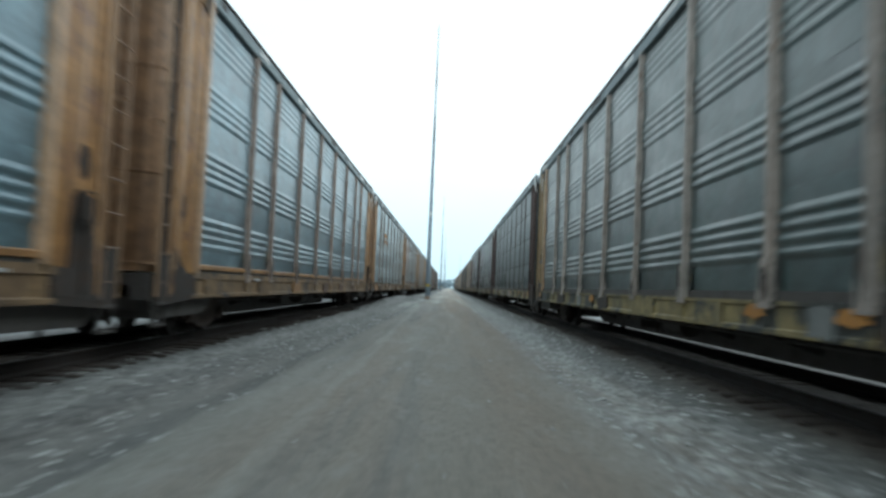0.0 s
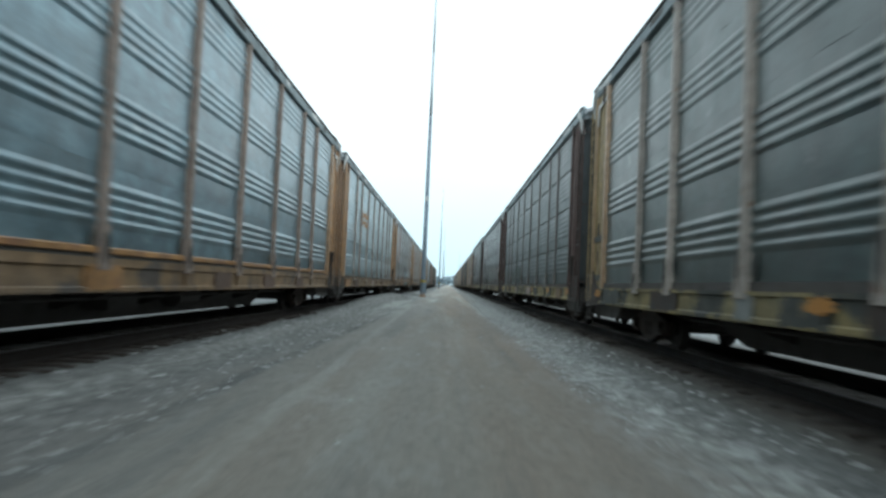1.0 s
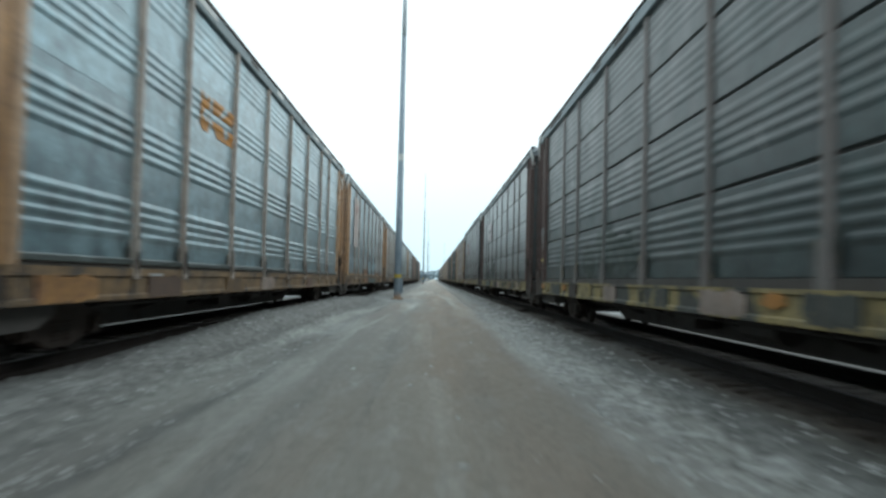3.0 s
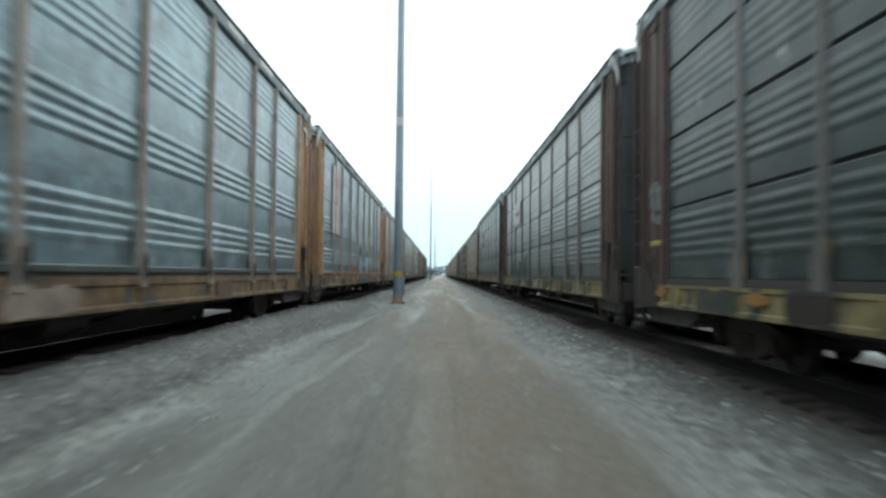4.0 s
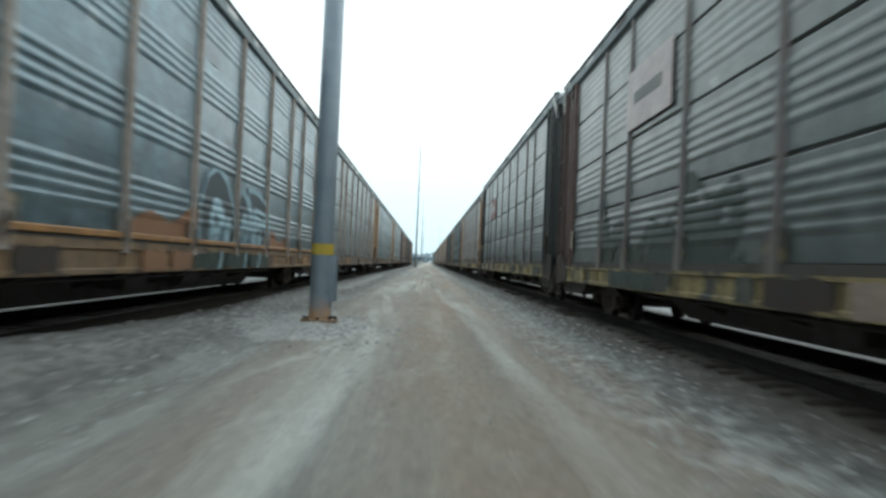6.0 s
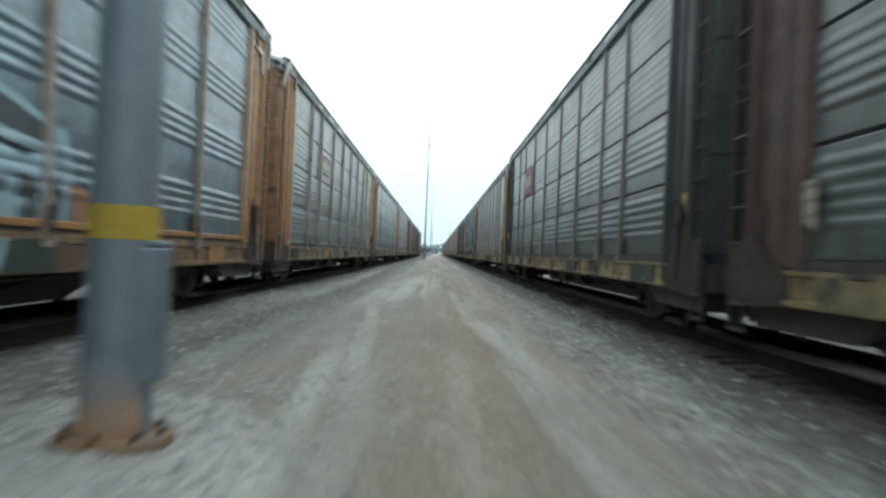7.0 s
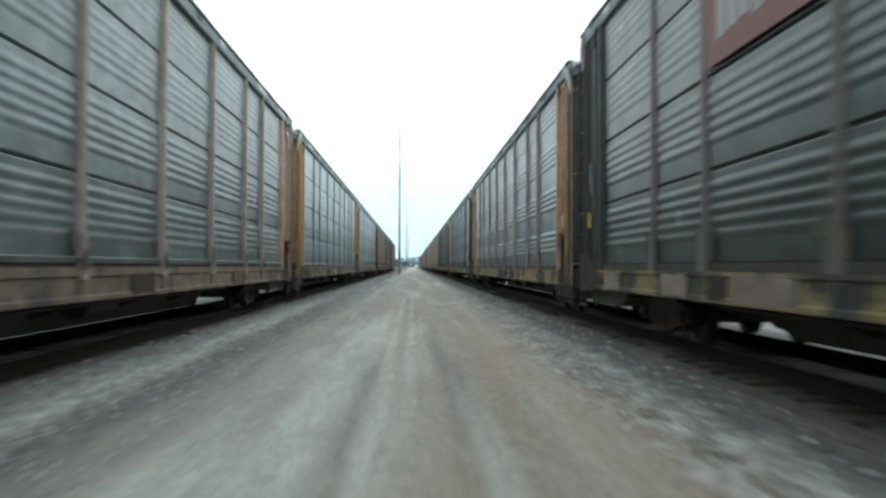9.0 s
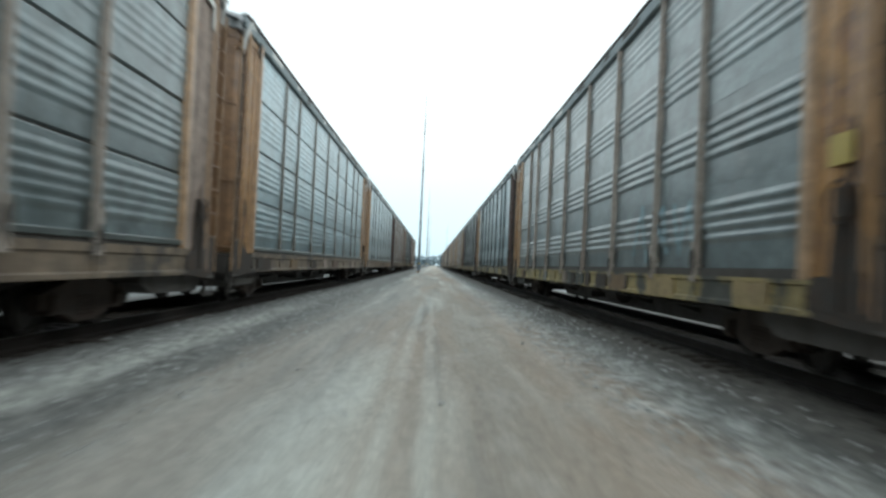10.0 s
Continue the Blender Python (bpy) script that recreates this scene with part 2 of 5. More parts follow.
def rust_stain():
    """Orange rust that thins out up the pole into its grey."""
    m = mat("orange_rust_stain", [(0.33, 0.21, 0.13), (0.46, 0.28, 0.16), (0.42, 0.3, 0.22)], 0.8, 0, 4.0)
    n, l = m.node_tree.nodes, m.node_tree.links
    b = n["Principled BSDF"]
    rusty = b.inputs["Base Color"].links[0].from_socket
    co, sep, t, add, fade, mix = (n.new("ShaderNode" + k) for k in ("TexCoord", "SeparateXYZ", "TexNoise", "Math", "MapRange", "Mix"))
    t.inputs["Scale"].default_value, t.inputs["Detail"].default_value = 5.0, 5.0
    add.operation = "MULTIPLY_ADD"
    add.inputs[1].default_value = 0.5
    fade.inputs["From Min"].default_value, fade.inputs["From Max"].default_value = 0.4, 0.85
    mix.data_type = "RGBA"
    mix.inputs["B"].default_value = (0.22, 0.27, 0.315, 1)
    l.new(co.outputs["Object"], sep.inputs["Vector"])
    l.new(co.outputs["Object"], t.inputs["Vector"])
    l.new(t.outputs["Fac"], add.inputs[0])
    l.new(sep.outputs["Z"], add.inputs[2])
    l.new(add.outputs["Value"], fade.inputs["Value"])
    l.new(fade.outputs["Result"], mix.inputs["Factor"])
    l.new(rusty, mix.inputs["A"])
    l.new(mix.outputs["Result"], b.inputs["Base Color"])
    return m


POLERUST = rust_stain()
STICKER = mat("yellow_reflective_sticker", [(0.434, 0.322, 0.056), (0.490, 0.385, 0.105)], 0.45, 0, 9.0)
WHITE = mat("chalky_white_paint", [(0.350, 0.371, 0.385), (0.462, 0.476, 0.476)], 0.7, 0, 6.0)
BLUSH = mat("faint_red_print", [(0.36, 0.22, 0.2), (0.42, 0.28, 0.26)], 0.6, 0, 3.0)
PINK = mat("faded_pink_placard", [(0.42, 0.36, 0.34), (0.5, 0.44, 0.42)], 0.6, 0, 3.0, 0.2, (0.4, 0.22, 0.18))
RED = mat("faded_red_placard", [(0.168, 0.077, 0.070), (0.217, 0.105, 0.098)], 0.6, 0, 3.0, 0.25, (0.2, 0.16, 0.15))
DULLRED = mat("dull_faded_red_placard", [(0.16, 0.11, 0.105), (0.21, 0.155, 0.15)], 0.5, 0.1, 2.0, 0.4, (0.2, 0.2, 0.2), coat=0.6, blotch=0.3)
FADED = mat("faded_amber_placard", [(0.24, 0.215, 0.17), (0.28, 0.26, 0.215)], 0.6, 0, 3.0, 0.3, (0.3, 0.29, 0.27))
SPRAY_BLUE = mat("pale_blue_spray_paint", [(0.2, 0.33, 0.39), (0.36, 0.5, 0.57)], 0.5, 0, 3.0)
SPRAY_DARK = mat("dark_spray_paint", [(0.025, 0.038, 0.045), (0.06, 0.078, 0.086)], 0.5, 0, 3.0)
SPRAY_MID = mat("slate_blue_spray_paint", [(0.07, 0.115, 0.14), (0.12, 0.19, 0.225)], 0.5, 0, 2.0, blotch=0.3)
SPRAY_ORANGE = mat("rust_orange_spray_paint", [(0.18, 0.09, 0.045), (0.23, 0.13, 0.075)], 0.6, 0, 3.0)
SPRAY_GREEN = mat("dark_green_spray_paint", [(0.012, 0.024, 0.02), (0.03, 0.05, 0.042)], 0.5, 0, 3.0)
# Distance haze is mixed into the foliage colour itself.
FAR_TREES = mat("haze_tinted_foliage", [(0.2, 0.27, 0.31), (0.28, 0.36, 0.4)], 0.9, 0, 0.05)


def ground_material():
    """Gravel lane with dusty, salt-white streaks, pale shoulders and oily track beds, painted darker for the shade
    under the cars.
    """
    m = bpy.data.materials.new("gravel_and_frost")
    m.use_nodes = True
    n, l = m.node_tree.nodes, m.node_tree.links
    b = n["Principled BSDF"]
    co, sep = n.new("ShaderNodeTexCoord"), n.new("ShaderNodeSeparateXYZ")

    def noise_at(s, stretch=(1, 1, 1), detail=4.0, rough_n=0.55):
        mp, t = n.new("ShaderNodeMapping"), n.new("ShaderNodeTexNoise")
        mp.inputs["Scale"].default_value = stretch
        t.inputs["Scale"].default_value, t.inputs["Detail"].default_value, t.inputs["Roughness"].default_value = s, detail, rough_n
        l.new(co.outputs["Object"], mp.inputs["Vector"])
        l.new(mp.outputs["Vector"], t.inputs["Vector"])
        return t.outputs["Fac"]

    def math(op, a, c, d=None):
        x = n.new("ShaderNodeMath")
        x.operation = op
        for i, v in enumerate((a, c, d)):
            if v is None:
                continue
            if isinstance(v, bpy.types.NodeSocket):
                l.new(v, x.inputs[i])
            else:
                x.inputs[i].default_value = v
        return x.outputs["Value"]

    def span(sock, lo, hi, a=0.0, c=1.0):
        r = n.new("ShaderNodeMapRange")
        r.inputs["From Min"].default_value, r.inputs["From Max"].default_value = lo, hi
        r.inputs["To Min"].default_value, r.inputs["To Max"].default_value = a, c
        l.new(sock, r.inputs["Value"])
        return r.outputs["Result"]

    def blend(a, c, fac):
        x = n.new("ShaderNodeMix")
        x.data_type = "RGBA"
        for sock, v in (("A", a), ("B", c), ("Factor", fac)):
            if isinstance(v, bpy.types.NodeSocket):
                l.new(v, x.inputs[sock])
            else:
                x.inputs[sock].default_value = (*v, 1)
        return x.outputs["Result"]

    l.new(co.outputs["Object"], sep.inputs["Vector"])
    wander = math("MULTIPLY_ADD", noise_at(0.12, (1, 0.5, 1)), 0.3, -0.15)
    ragged = math("MULTIPLY_ADD", noise_at(2.2, (1, 0.35, 1), 5.0, 0.65), 0.36, -0.18)
    x = math("ADD", math("ADD", sep.outputs["X"], wander), ragged)
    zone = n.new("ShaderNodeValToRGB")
    # The near-black stops paint shade below both strings of cars into the ballast.
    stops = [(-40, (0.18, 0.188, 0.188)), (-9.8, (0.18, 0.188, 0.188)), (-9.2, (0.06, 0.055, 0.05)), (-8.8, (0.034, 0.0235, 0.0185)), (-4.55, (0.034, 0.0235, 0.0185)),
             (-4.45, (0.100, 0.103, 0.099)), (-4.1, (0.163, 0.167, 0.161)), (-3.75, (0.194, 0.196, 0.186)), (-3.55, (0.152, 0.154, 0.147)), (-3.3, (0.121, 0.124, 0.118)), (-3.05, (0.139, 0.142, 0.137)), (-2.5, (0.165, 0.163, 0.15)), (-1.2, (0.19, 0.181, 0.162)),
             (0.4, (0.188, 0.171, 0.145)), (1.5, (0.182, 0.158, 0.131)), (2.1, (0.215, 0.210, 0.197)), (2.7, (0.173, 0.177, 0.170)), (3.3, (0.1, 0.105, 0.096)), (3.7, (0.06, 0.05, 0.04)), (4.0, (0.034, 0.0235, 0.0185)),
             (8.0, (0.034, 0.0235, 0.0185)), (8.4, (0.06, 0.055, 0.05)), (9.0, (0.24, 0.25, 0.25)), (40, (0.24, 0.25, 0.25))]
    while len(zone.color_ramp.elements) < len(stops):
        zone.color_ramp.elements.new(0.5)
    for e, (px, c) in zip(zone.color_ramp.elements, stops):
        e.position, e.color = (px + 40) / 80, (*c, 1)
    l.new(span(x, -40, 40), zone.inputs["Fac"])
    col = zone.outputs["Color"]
    def wavy(s, stretch, detail=4.0, rough_n=0.55):
        """Noise drawn out along the lane, on coordinates that wander sideways."""
        shift = n.new("ShaderNodeCombineXYZ")
        l.new(math("ADD", sep.outputs["X"], math("MULTIPLY_ADD", noise_at(0.03, (0.3, 1, 1), 2.0), 1.2, -0.6)), shift.inputs["X"])
        l.new(sep.outputs["Y"], shift.inputs["Y"])
        mp, t = n.new("ShaderNodeMapping"), n.new("ShaderNodeTexNoise")
        mp.inputs["Scale"].default_value = stretch
        t.inputs["Scale"].default_value, t.inputs["Detail"].default_value, t.inputs["Roughness"].default_value = s, detail, rough_n
        l.new(shift.outputs["Vector"], mp.inputs["Vector"])
        l.new(mp.outputs["Vector"], t.inputs["Vector"])
        return t.outputs["Fac"]

    lane = span(math("ABSOLUTE", math("SUBTRACT", sep.outputs["X"], -0.3), 0.0), 3.4, 2.6)
    streaks = wavy(0.95, (1, 0.035, 1), 3.5, 0.5)
    patches = noise_at(0.3, (1, 0.3, 1), 4.0)
    white = math("MULTIPLY", math("MULTIPLY", span(streaks, 0.47, 0.63), span(patches, 0.38, 0.54)), lane)
    col = blend(col, (0.425, 0.445, 0.412), math("MULTIPLY", math("MULTIPLY", white, 0.5), span(sep.outputs["Y"], 15.0, 80.0, 0.3, 1.0)))
    brown = math("MULTIPLY", math("MULTIPLY", span(wavy(0.6, (1, 0.05, 1), 3.5, 0.5), 0.44, 0.64), lane), math("MULTIPLY", span(sep.outputs["X"], -2.4, -0.4, 0.3, 1.0), 0.75))
    col = blend(col, (0.205, 0.163, 0.126), math("MULTIPLY", brown, span(sep.outputs["Y"], 40.0, 85.0, 0.75, 1.15)))
    dark = math("MULTIPLY", span(wavy(1.7, (1, 0.03, 1), 4.0), 0.52, 0.66), 0.45)
    col = blend(col, (0.1, 0.105, 0.105), dark)
    strip = math("MULTIPLY", span(x, -3.5, -3.1), span(x, -2.2, -2.6))
    stretch_on = math("MULTIPLY", span(sep.outputs["Y"], 44.0, 54.0), span(sep.outputs["Y"], 92.0, 84.0))
    crust = math("MULTIPLY", math("MULTIPLY", strip, stretch_on), span(noise_at(0.9, (1, 0.22, 1), 6.0, 0.62), 0.49, 0.58))
    col = blend(col, (0.47, 0.49, 0.485), math("MULTIPLY", crust, 0.2))
    # Ruts, ridges and bands left by tyres and the grader: x and y of both ends, half width, tone, strength.
    pale, rut, earth = (0.36, 0.372, 0.342), (0.072, 0.077, 0.076), (0.205, 0.162, 0.124)
    jog = math("MULTIPLY_ADD", noise_at(1.1, (1, 0.3, 1), 5.0, 0.6), 0.3, -0.15)
    for x0, y0, x1, y1, half, tone, strength in (
            (-2.75, -2, -2.55, 42, 0.2, rut, 0.65), (-1.35, 0, -2.1, 58, 0.13, pale, 0.22), (2.45, 8, 2.75, 60, 0.3, pale, 0.3), (0.9, 0, 1.1, 40, 0.5, earth, 0.35),
            (-3.2, 44, -3.08, 62, 0.2, pale, 0.7), (-3.08, 62, -2.5, 73, 0.24, pale, 0.8), (-2.05, 53, -1.7, 64, 0.12, pale, 0.4), (0.6, 44, 0.7, 74, 0.95, earth, 0.65),
            (-1.0, 71, -0.95, 81, 0.2, pale, 0.9), (-0.95, 81, -1.45, 88, 0.2, pale, 0.8), (-2.1, 76, -1.3, 81, 0.14, pale, 0.5), (0.15, 74, 0.3, 94, 0.85, earth, 0.65),
            (1.4, 75, 1.0, 88, 0.14, pale, 0.45), (1.38, 88, 0.8, 96, 0.25, pale, 0.6), (0.8, 96, 0.6, 108, 0.2, pale, 0.45), (1.7, 86, 1.4, 104, 0.35, earth, 0.6),
            (-0.95, 87, -1.6, 98, 0.2, pale, 0.55), (-0.3, 92, -0.2, 104, 0.4, earth, 0.4), (-3.0, 96, -3.1, 126, 0.24, rut, 0.65), (-3.5, 98, -3.67, 130, 0.2, pale, 0.6),
            (-1.2, 102, -1.0, 122, 0.45, pale, 0.6), (-0.45, 104, -0.45, 138, 0.12, pale, 0.4), (-0.1, 107, -0.08, 138, 0.1, pale, 0.32), (1.3, 106, 1.9, 130, 0.65, earth, 0.75), (2.7, 80, 2.85, 125, 0.28, pale, 0.35)):
        off = math("ABSOLUTE", math("SUBTRACT", math("ADD", sep.outputs["X"], jog), span(sep.outputs["Y"], y0, y1, x0, x1)), 0.0)
        along = math("MULTIPLY", span(sep.outputs["Y"], y0 - 2, y0 + 2), span(sep.outputs["Y"], y1 + 3, y1 - 2))
        worn = span(noise_at(1.5, (1, 0.2, 1), 5.0, 0.62), 0.36, 0.58, 0.35, 1.0)
        col = blend(col, tone, math("MULTIPLY", math("MULTIPLY", span(off, 1.1 * half, 0.4 * half), along), math("MULTIPLY", worn, strength)))
    pad = math("ADD", math("POWER", math("MULTIPLY_ADD", sep.outputs["X"], 0.8, 1.95), 2.0), math("POWER", math("MULTIPLY_ADD", sep.outputs["Y"], 0.34, -28.15), 2.0))
    pad = math("MULTIPLY", span(math("ADD", pad, math("MULTIPLY_ADD", noise_at(3.5, (1, 0.6, 1), 5.0, 0.65), 0.9, -0.45)), 1.05, 0.85), 0.55)
    col = blend(col, (0.4, 0.4, 0.39), pad)
    berm = math("MULTIPLY", math("MULTIPLY", span(x, 1.7, 2.3), span(x, 3.4, 2.8)), span(noise_at(3.0, (1, 0.45, 1), 6.0, 0.7), 0.48, 0.62))
    col = blend(col, (0.42, 0.43, 0.42), math("MULTIPLY", berm, 0.6))
    frost = math("MULTIPLY", span(noise_at(2.2, (1, 0.25, 1), 6.0, 0.68), 0.52, 0.68), 0.22)
    col = blend(col, (0.44, 0.47, 0.47), math("MULTIPLY", frost, span(zone.outputs["Color"], 0.1, 0.22)))
    grit, grit2 = noise_at(42.0, (1, 1, 1), 3.0, 0.7), noise_at(9.0, (1, 1, 1), 4.0, 0.65)
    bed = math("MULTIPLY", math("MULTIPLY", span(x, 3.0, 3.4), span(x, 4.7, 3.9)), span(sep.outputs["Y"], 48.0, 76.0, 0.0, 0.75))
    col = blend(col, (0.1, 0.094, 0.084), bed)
    loose = math("MAXIMUM", span(x, 1.9, 2.4), span(x, -2.9, -3.2))
    pebbles = math("MULTIPLY_ADD", math("SUBTRACT", span(noise_at(8.0, (1, 0.55, 1), 5.0, 0.72), 0.36, 0.66, 0.52, 1.5), 1.0), loose, 1.0)
    dusty = math("ADD", span(sep.outputs["Y"], 38.0, 66.0, 1.1, 1.45), span(sep.outputs["Y"], 66.0, 115.0, 0.0, 0.55))
    open_lane = span(math("ABSOLUTE", math("SUBTRACT", sep.outputs["X"], -0.2), 0.0), 2.0, 3.2, 1.0, 0.0)
    dusty = math("MULTIPLY_ADD", math("SUBTRACT", dusty, 1.0), open_lane, 1.0)
    side = math("MULTIPLY", span(sep.outputs["X"], -4.5, -3.9), span(sep.outputs["X"], -1.9, -2.8))
    dusty = math("MULTIPLY_ADD", math("MULTIPLY", side, span(sep.outputs["Y"], 86.0, 104.0)), 0.2, dusty)
    k = math("MULTIPLY", math("MULTIPLY", dusty, pebbles), math("MULTIPLY", span(grit, 0.3, 0.7, 0.7, 1.3), span(grit2, 0.3, 0.7, 0.76, 1.24)))
    g = n.new("ShaderNodeVectorMath")
    g.operation = "SCALE"
    l.new(col, g.inputs[0])
    l.new(k, g.inputs["Scale"])
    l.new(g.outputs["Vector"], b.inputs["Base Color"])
    b.inputs["Roughness"].default_value = 0.75
    bp = n.new("ShaderNodeBump")
    bp.inputs["Strength"].default_value, bp.inputs["Distance"].default_value = 0.6, 0.03
    l.new(math("ADD", grit, grit2), bp.inputs["Height"])
    l.new(bp.outputs["Normal"], b.inputs["Normal"])
    return m


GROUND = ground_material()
STONE = mat("pale_ballast_stone", [(0.3, 0.31, 0.3), (0.43, 0.44, 0.43), (0.56, 0.57, 0.56)], 0.85, 0, 7.0, vary=0.0)


# ---- mesh helpers ----
def box(bm, x0, x1, y0, y1, z0, z1):
    vs = [bm.verts.new((x, y, z)) for z in (z0, z1) for y in (y0, y1) for x in (x0, x1)]
    for f in ((0, 2, 3, 1), (4, 5, 7, 6), (0, 1, 5, 4), (2, 6, 7, 3), (0, 4, 6, 2), (1, 3, 7, 5)):
        bm.faces.new([vs[i] for i in f])


def prism(bm, outline, lo, hi, axis):
    """Extrudes a closed outline along an axis. Outline points are (x, z) for axis y, (x, y) for z and (y, z) for x."""
    def at(p, d):
        return {"y": (p[0], d, p[1]), "z": (p[0], p[1], d), "x": (d, p[0], p[1])}[axis]
    a, b = [bm.verts.new(at(p, lo)) for p in outline], [bm.verts.new(at(p, hi)) for p in outline]
    bm.faces.new(a)
    bm.faces.new(b[::-1])
    for i in range(len(outline)):
        j = (i + 1) % len(outline)
        bm.faces.new((a[i], b[i], b[j], a[j]))


def tube(bm, p, q, r, r2=None, sides=8):
    p, q = Vector(p), Vector(q)
    turn = (q - p).to_track_quat("Z", "Y").to_matrix()
    rings = []
    for c, rad in ((p, r), (q, r if r2 is None else r2)):
        rings.append([bm.verts.new(c + turn @ Vector((rad * math.cos(2 * math.pi * i / sides), rad * math.sin(2 * math.pi * i / sides), 0))) for i in range(sides)])
    for i in range(sides):
        j = (i + 1) % sides
        bm.faces.new((rings[0][i], rings[0][j], rings[1][j], rings[1][i]))
    bm.faces.new(rings[0][::-1])
    bm.faces.new(rings[1])


def pipe(bm, pts, r, sides=6):
    """A bent round bar through the points."""
    pts = [Vector(p) for p in pts]
    rings = []
    for i, p in enumerate(pts):
        way = (pts[min(i + 1, len(pts) - 1)] - pts[max(i - 1, 0)]).to_track_quat("Z", "Y").to_matrix()
        rings.append([bm.verts.new(p + way @ Vector((r * math.cos(math.tau * k / sides), r * math.sin(math.tau * k / sides), 0))) for k in range(sides)])
    for a, b in zip(rings, rings[1:]):
        for k in range(sides):
            bm.faces.new((a[k], a[(k + 1) % sides], b[(k + 1) % sides], b[k]))
    bm.faces.new(rings[0][::-1])
    bm.faces.new(rings[-1])


def made(name, fill, *args, bevel=0.0, smooth=False):
    """A mesh filled by fill(bm, *args)."""
    bm = bmesh.new()
    fill(bm, *args)
    if bevel:
        bmesh.ops.bevel(bm, geom=bm.edges[:], offset=bevel, segments=1, affect="EDGES", clamp_overlap=True)
    bmesh.ops.recalc_face_normals(bm, faces=bm.faces[:])
    me = bpy.data.meshes.new(name)
    bm.to_mesh(me)
    bm.free()
    if smooth:
        me.polygons.foreach_set("use_smooth", [True] * len(me.polygons))
    return me


def part(name, me, material, parent=None, m=None, label=""):
    """One object on a mesh that others may share, with a material of its own."""
    if not me.materials:
        me.materials.append(None)
    ob = new(name, me)
    ob.material_slots[0].link = "OBJECT"
    ob.material_slots[0].material = material
    if parent:
        ob.parent = parent
    ob.matrix_basis = m if m else Matrix()
    if label:
        tagged(ob, label)
    return ob


# ---- plan: two strings of cars along y, a gravel lane between them ----
RAIL = 0.415                      # rail top above the lane
LEFT_X, RIGHT_X = -5.57, 5.04     # track centres
PITCH = 28.6
LEFT_GAPS = [10.32 + PITCH * k + d for k, d in zip(range(-2, 10), (0, 0, 0, 0.27, -0.41, -0.07, 0.2, 0, 0, 0, 0, 0))]
RIGHT_GAPS = [30.2 + PITCH * k + d for k, d in zip(range(-3, 16), (0, 0, 0, 0, 0.37, 0.21, 0.02, -0.22, 0, 0, 0, 0, 0, 0, 0, 0, 0, 0, 0))]


# ---- ground ----
def height(x, y):
    """Height of the ground: flat lane with ruts, shoulders that rise to the track beds, a crest along the verge."""
    h = np.interp(x, [-30, -8.4, -7.1, -4.35, -3.9, -2.9, -2.6, 2.2, 2.6, 3.4, 3.85, 6.5, 7.8, 30], [0, 0, 0.222, 0.222, 0.14, 0.02, 0, 0, 0.03, 0.14, 0.235, 0.235, 0, 0])
    crest = np.interp(y, [-50, 34, 44, 52, 68, 75, 82, 88, 95, 102, 112, 135, 200], [0.0, 0.0, 0.1, 0.34, 0.36, 0.25, 0.02, 0.06, 0.12, 0.06, 0.03, 0.05, 0.05])
    h = h + crest * np.interp(x, [-4.75, -4.4, -4.2, -3.4, -2.9], [0, 0.9, 1, 0.35, 0])
    near = np.exp(-(np.abs(x) / 4.5) ** 6)
    for cx, w, d in ((-2.8, 0.2, -0.05), (-3.85, 0.25, 0.06), (-1.05, 0.35, -0.025), (0.85, 0.35, -0.025), (-0.1, 0.4, 0.02), (2.3, 0.3, 0.025), (-2.2, 0.3, 0.02)):
        h += near * d * np.exp(-((x - cx + 0.12 * np.sin(0.19 * y + cx)) / w) ** 2)
    h += near * 0.012 * (np.sin(2.1 * x + 0.9 * y) + np.sin(3.7 * x - 1.7 * y + 1) + np.sin(0.55 * y + 5 * x))
    rough = np.sin(13.1 * x + 4.7 * y) * np.sin(7.3 * y - 5.1 * x) + np.sin(23 * x - 9 * y + 2) * np.sin(17 * y + 3 * x)
    return h + 0.008 * rough * np.exp(-(np.abs(x) / 9) ** 6)


def ground():
    xs = np.unique(np.concatenate([np.linspace(-900, -40, 9), np.linspace(-40, -9, 14), np.arange(-9, 9.01, 0.14), np.linspace(9, 40, 14), np.linspace(40, 900, 9)]))
    ys = np.unique(np.concatenate([np.linspace(-600, -20, 10), np.arange(-20, 150, 0.22), np.linspace(150, 480, 220), np.linspace(480, 2500, 16)]))
    gx, gy = np.meshgrid(xs, ys)
    v = np.stack([gx, gy, height(gx, gy)], -1).reshape(-1, 3)
    i = np.arange(len(ys) - 1)[:, None] * len(xs) + np.arange(len(xs) - 1)[None]
    f = np.stack([i, i + 1, i + 1 + len(xs), i + len(xs)], -1).reshape(-1, 4)
    me = bpy.data.meshes.new("ground")
    me.from_pydata(v.tolist(), [], f.tolist())
    me.polygons.foreach_set("use_smooth", [True] * len(me.polygons))
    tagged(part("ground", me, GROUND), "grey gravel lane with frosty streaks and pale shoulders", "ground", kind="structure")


ground()


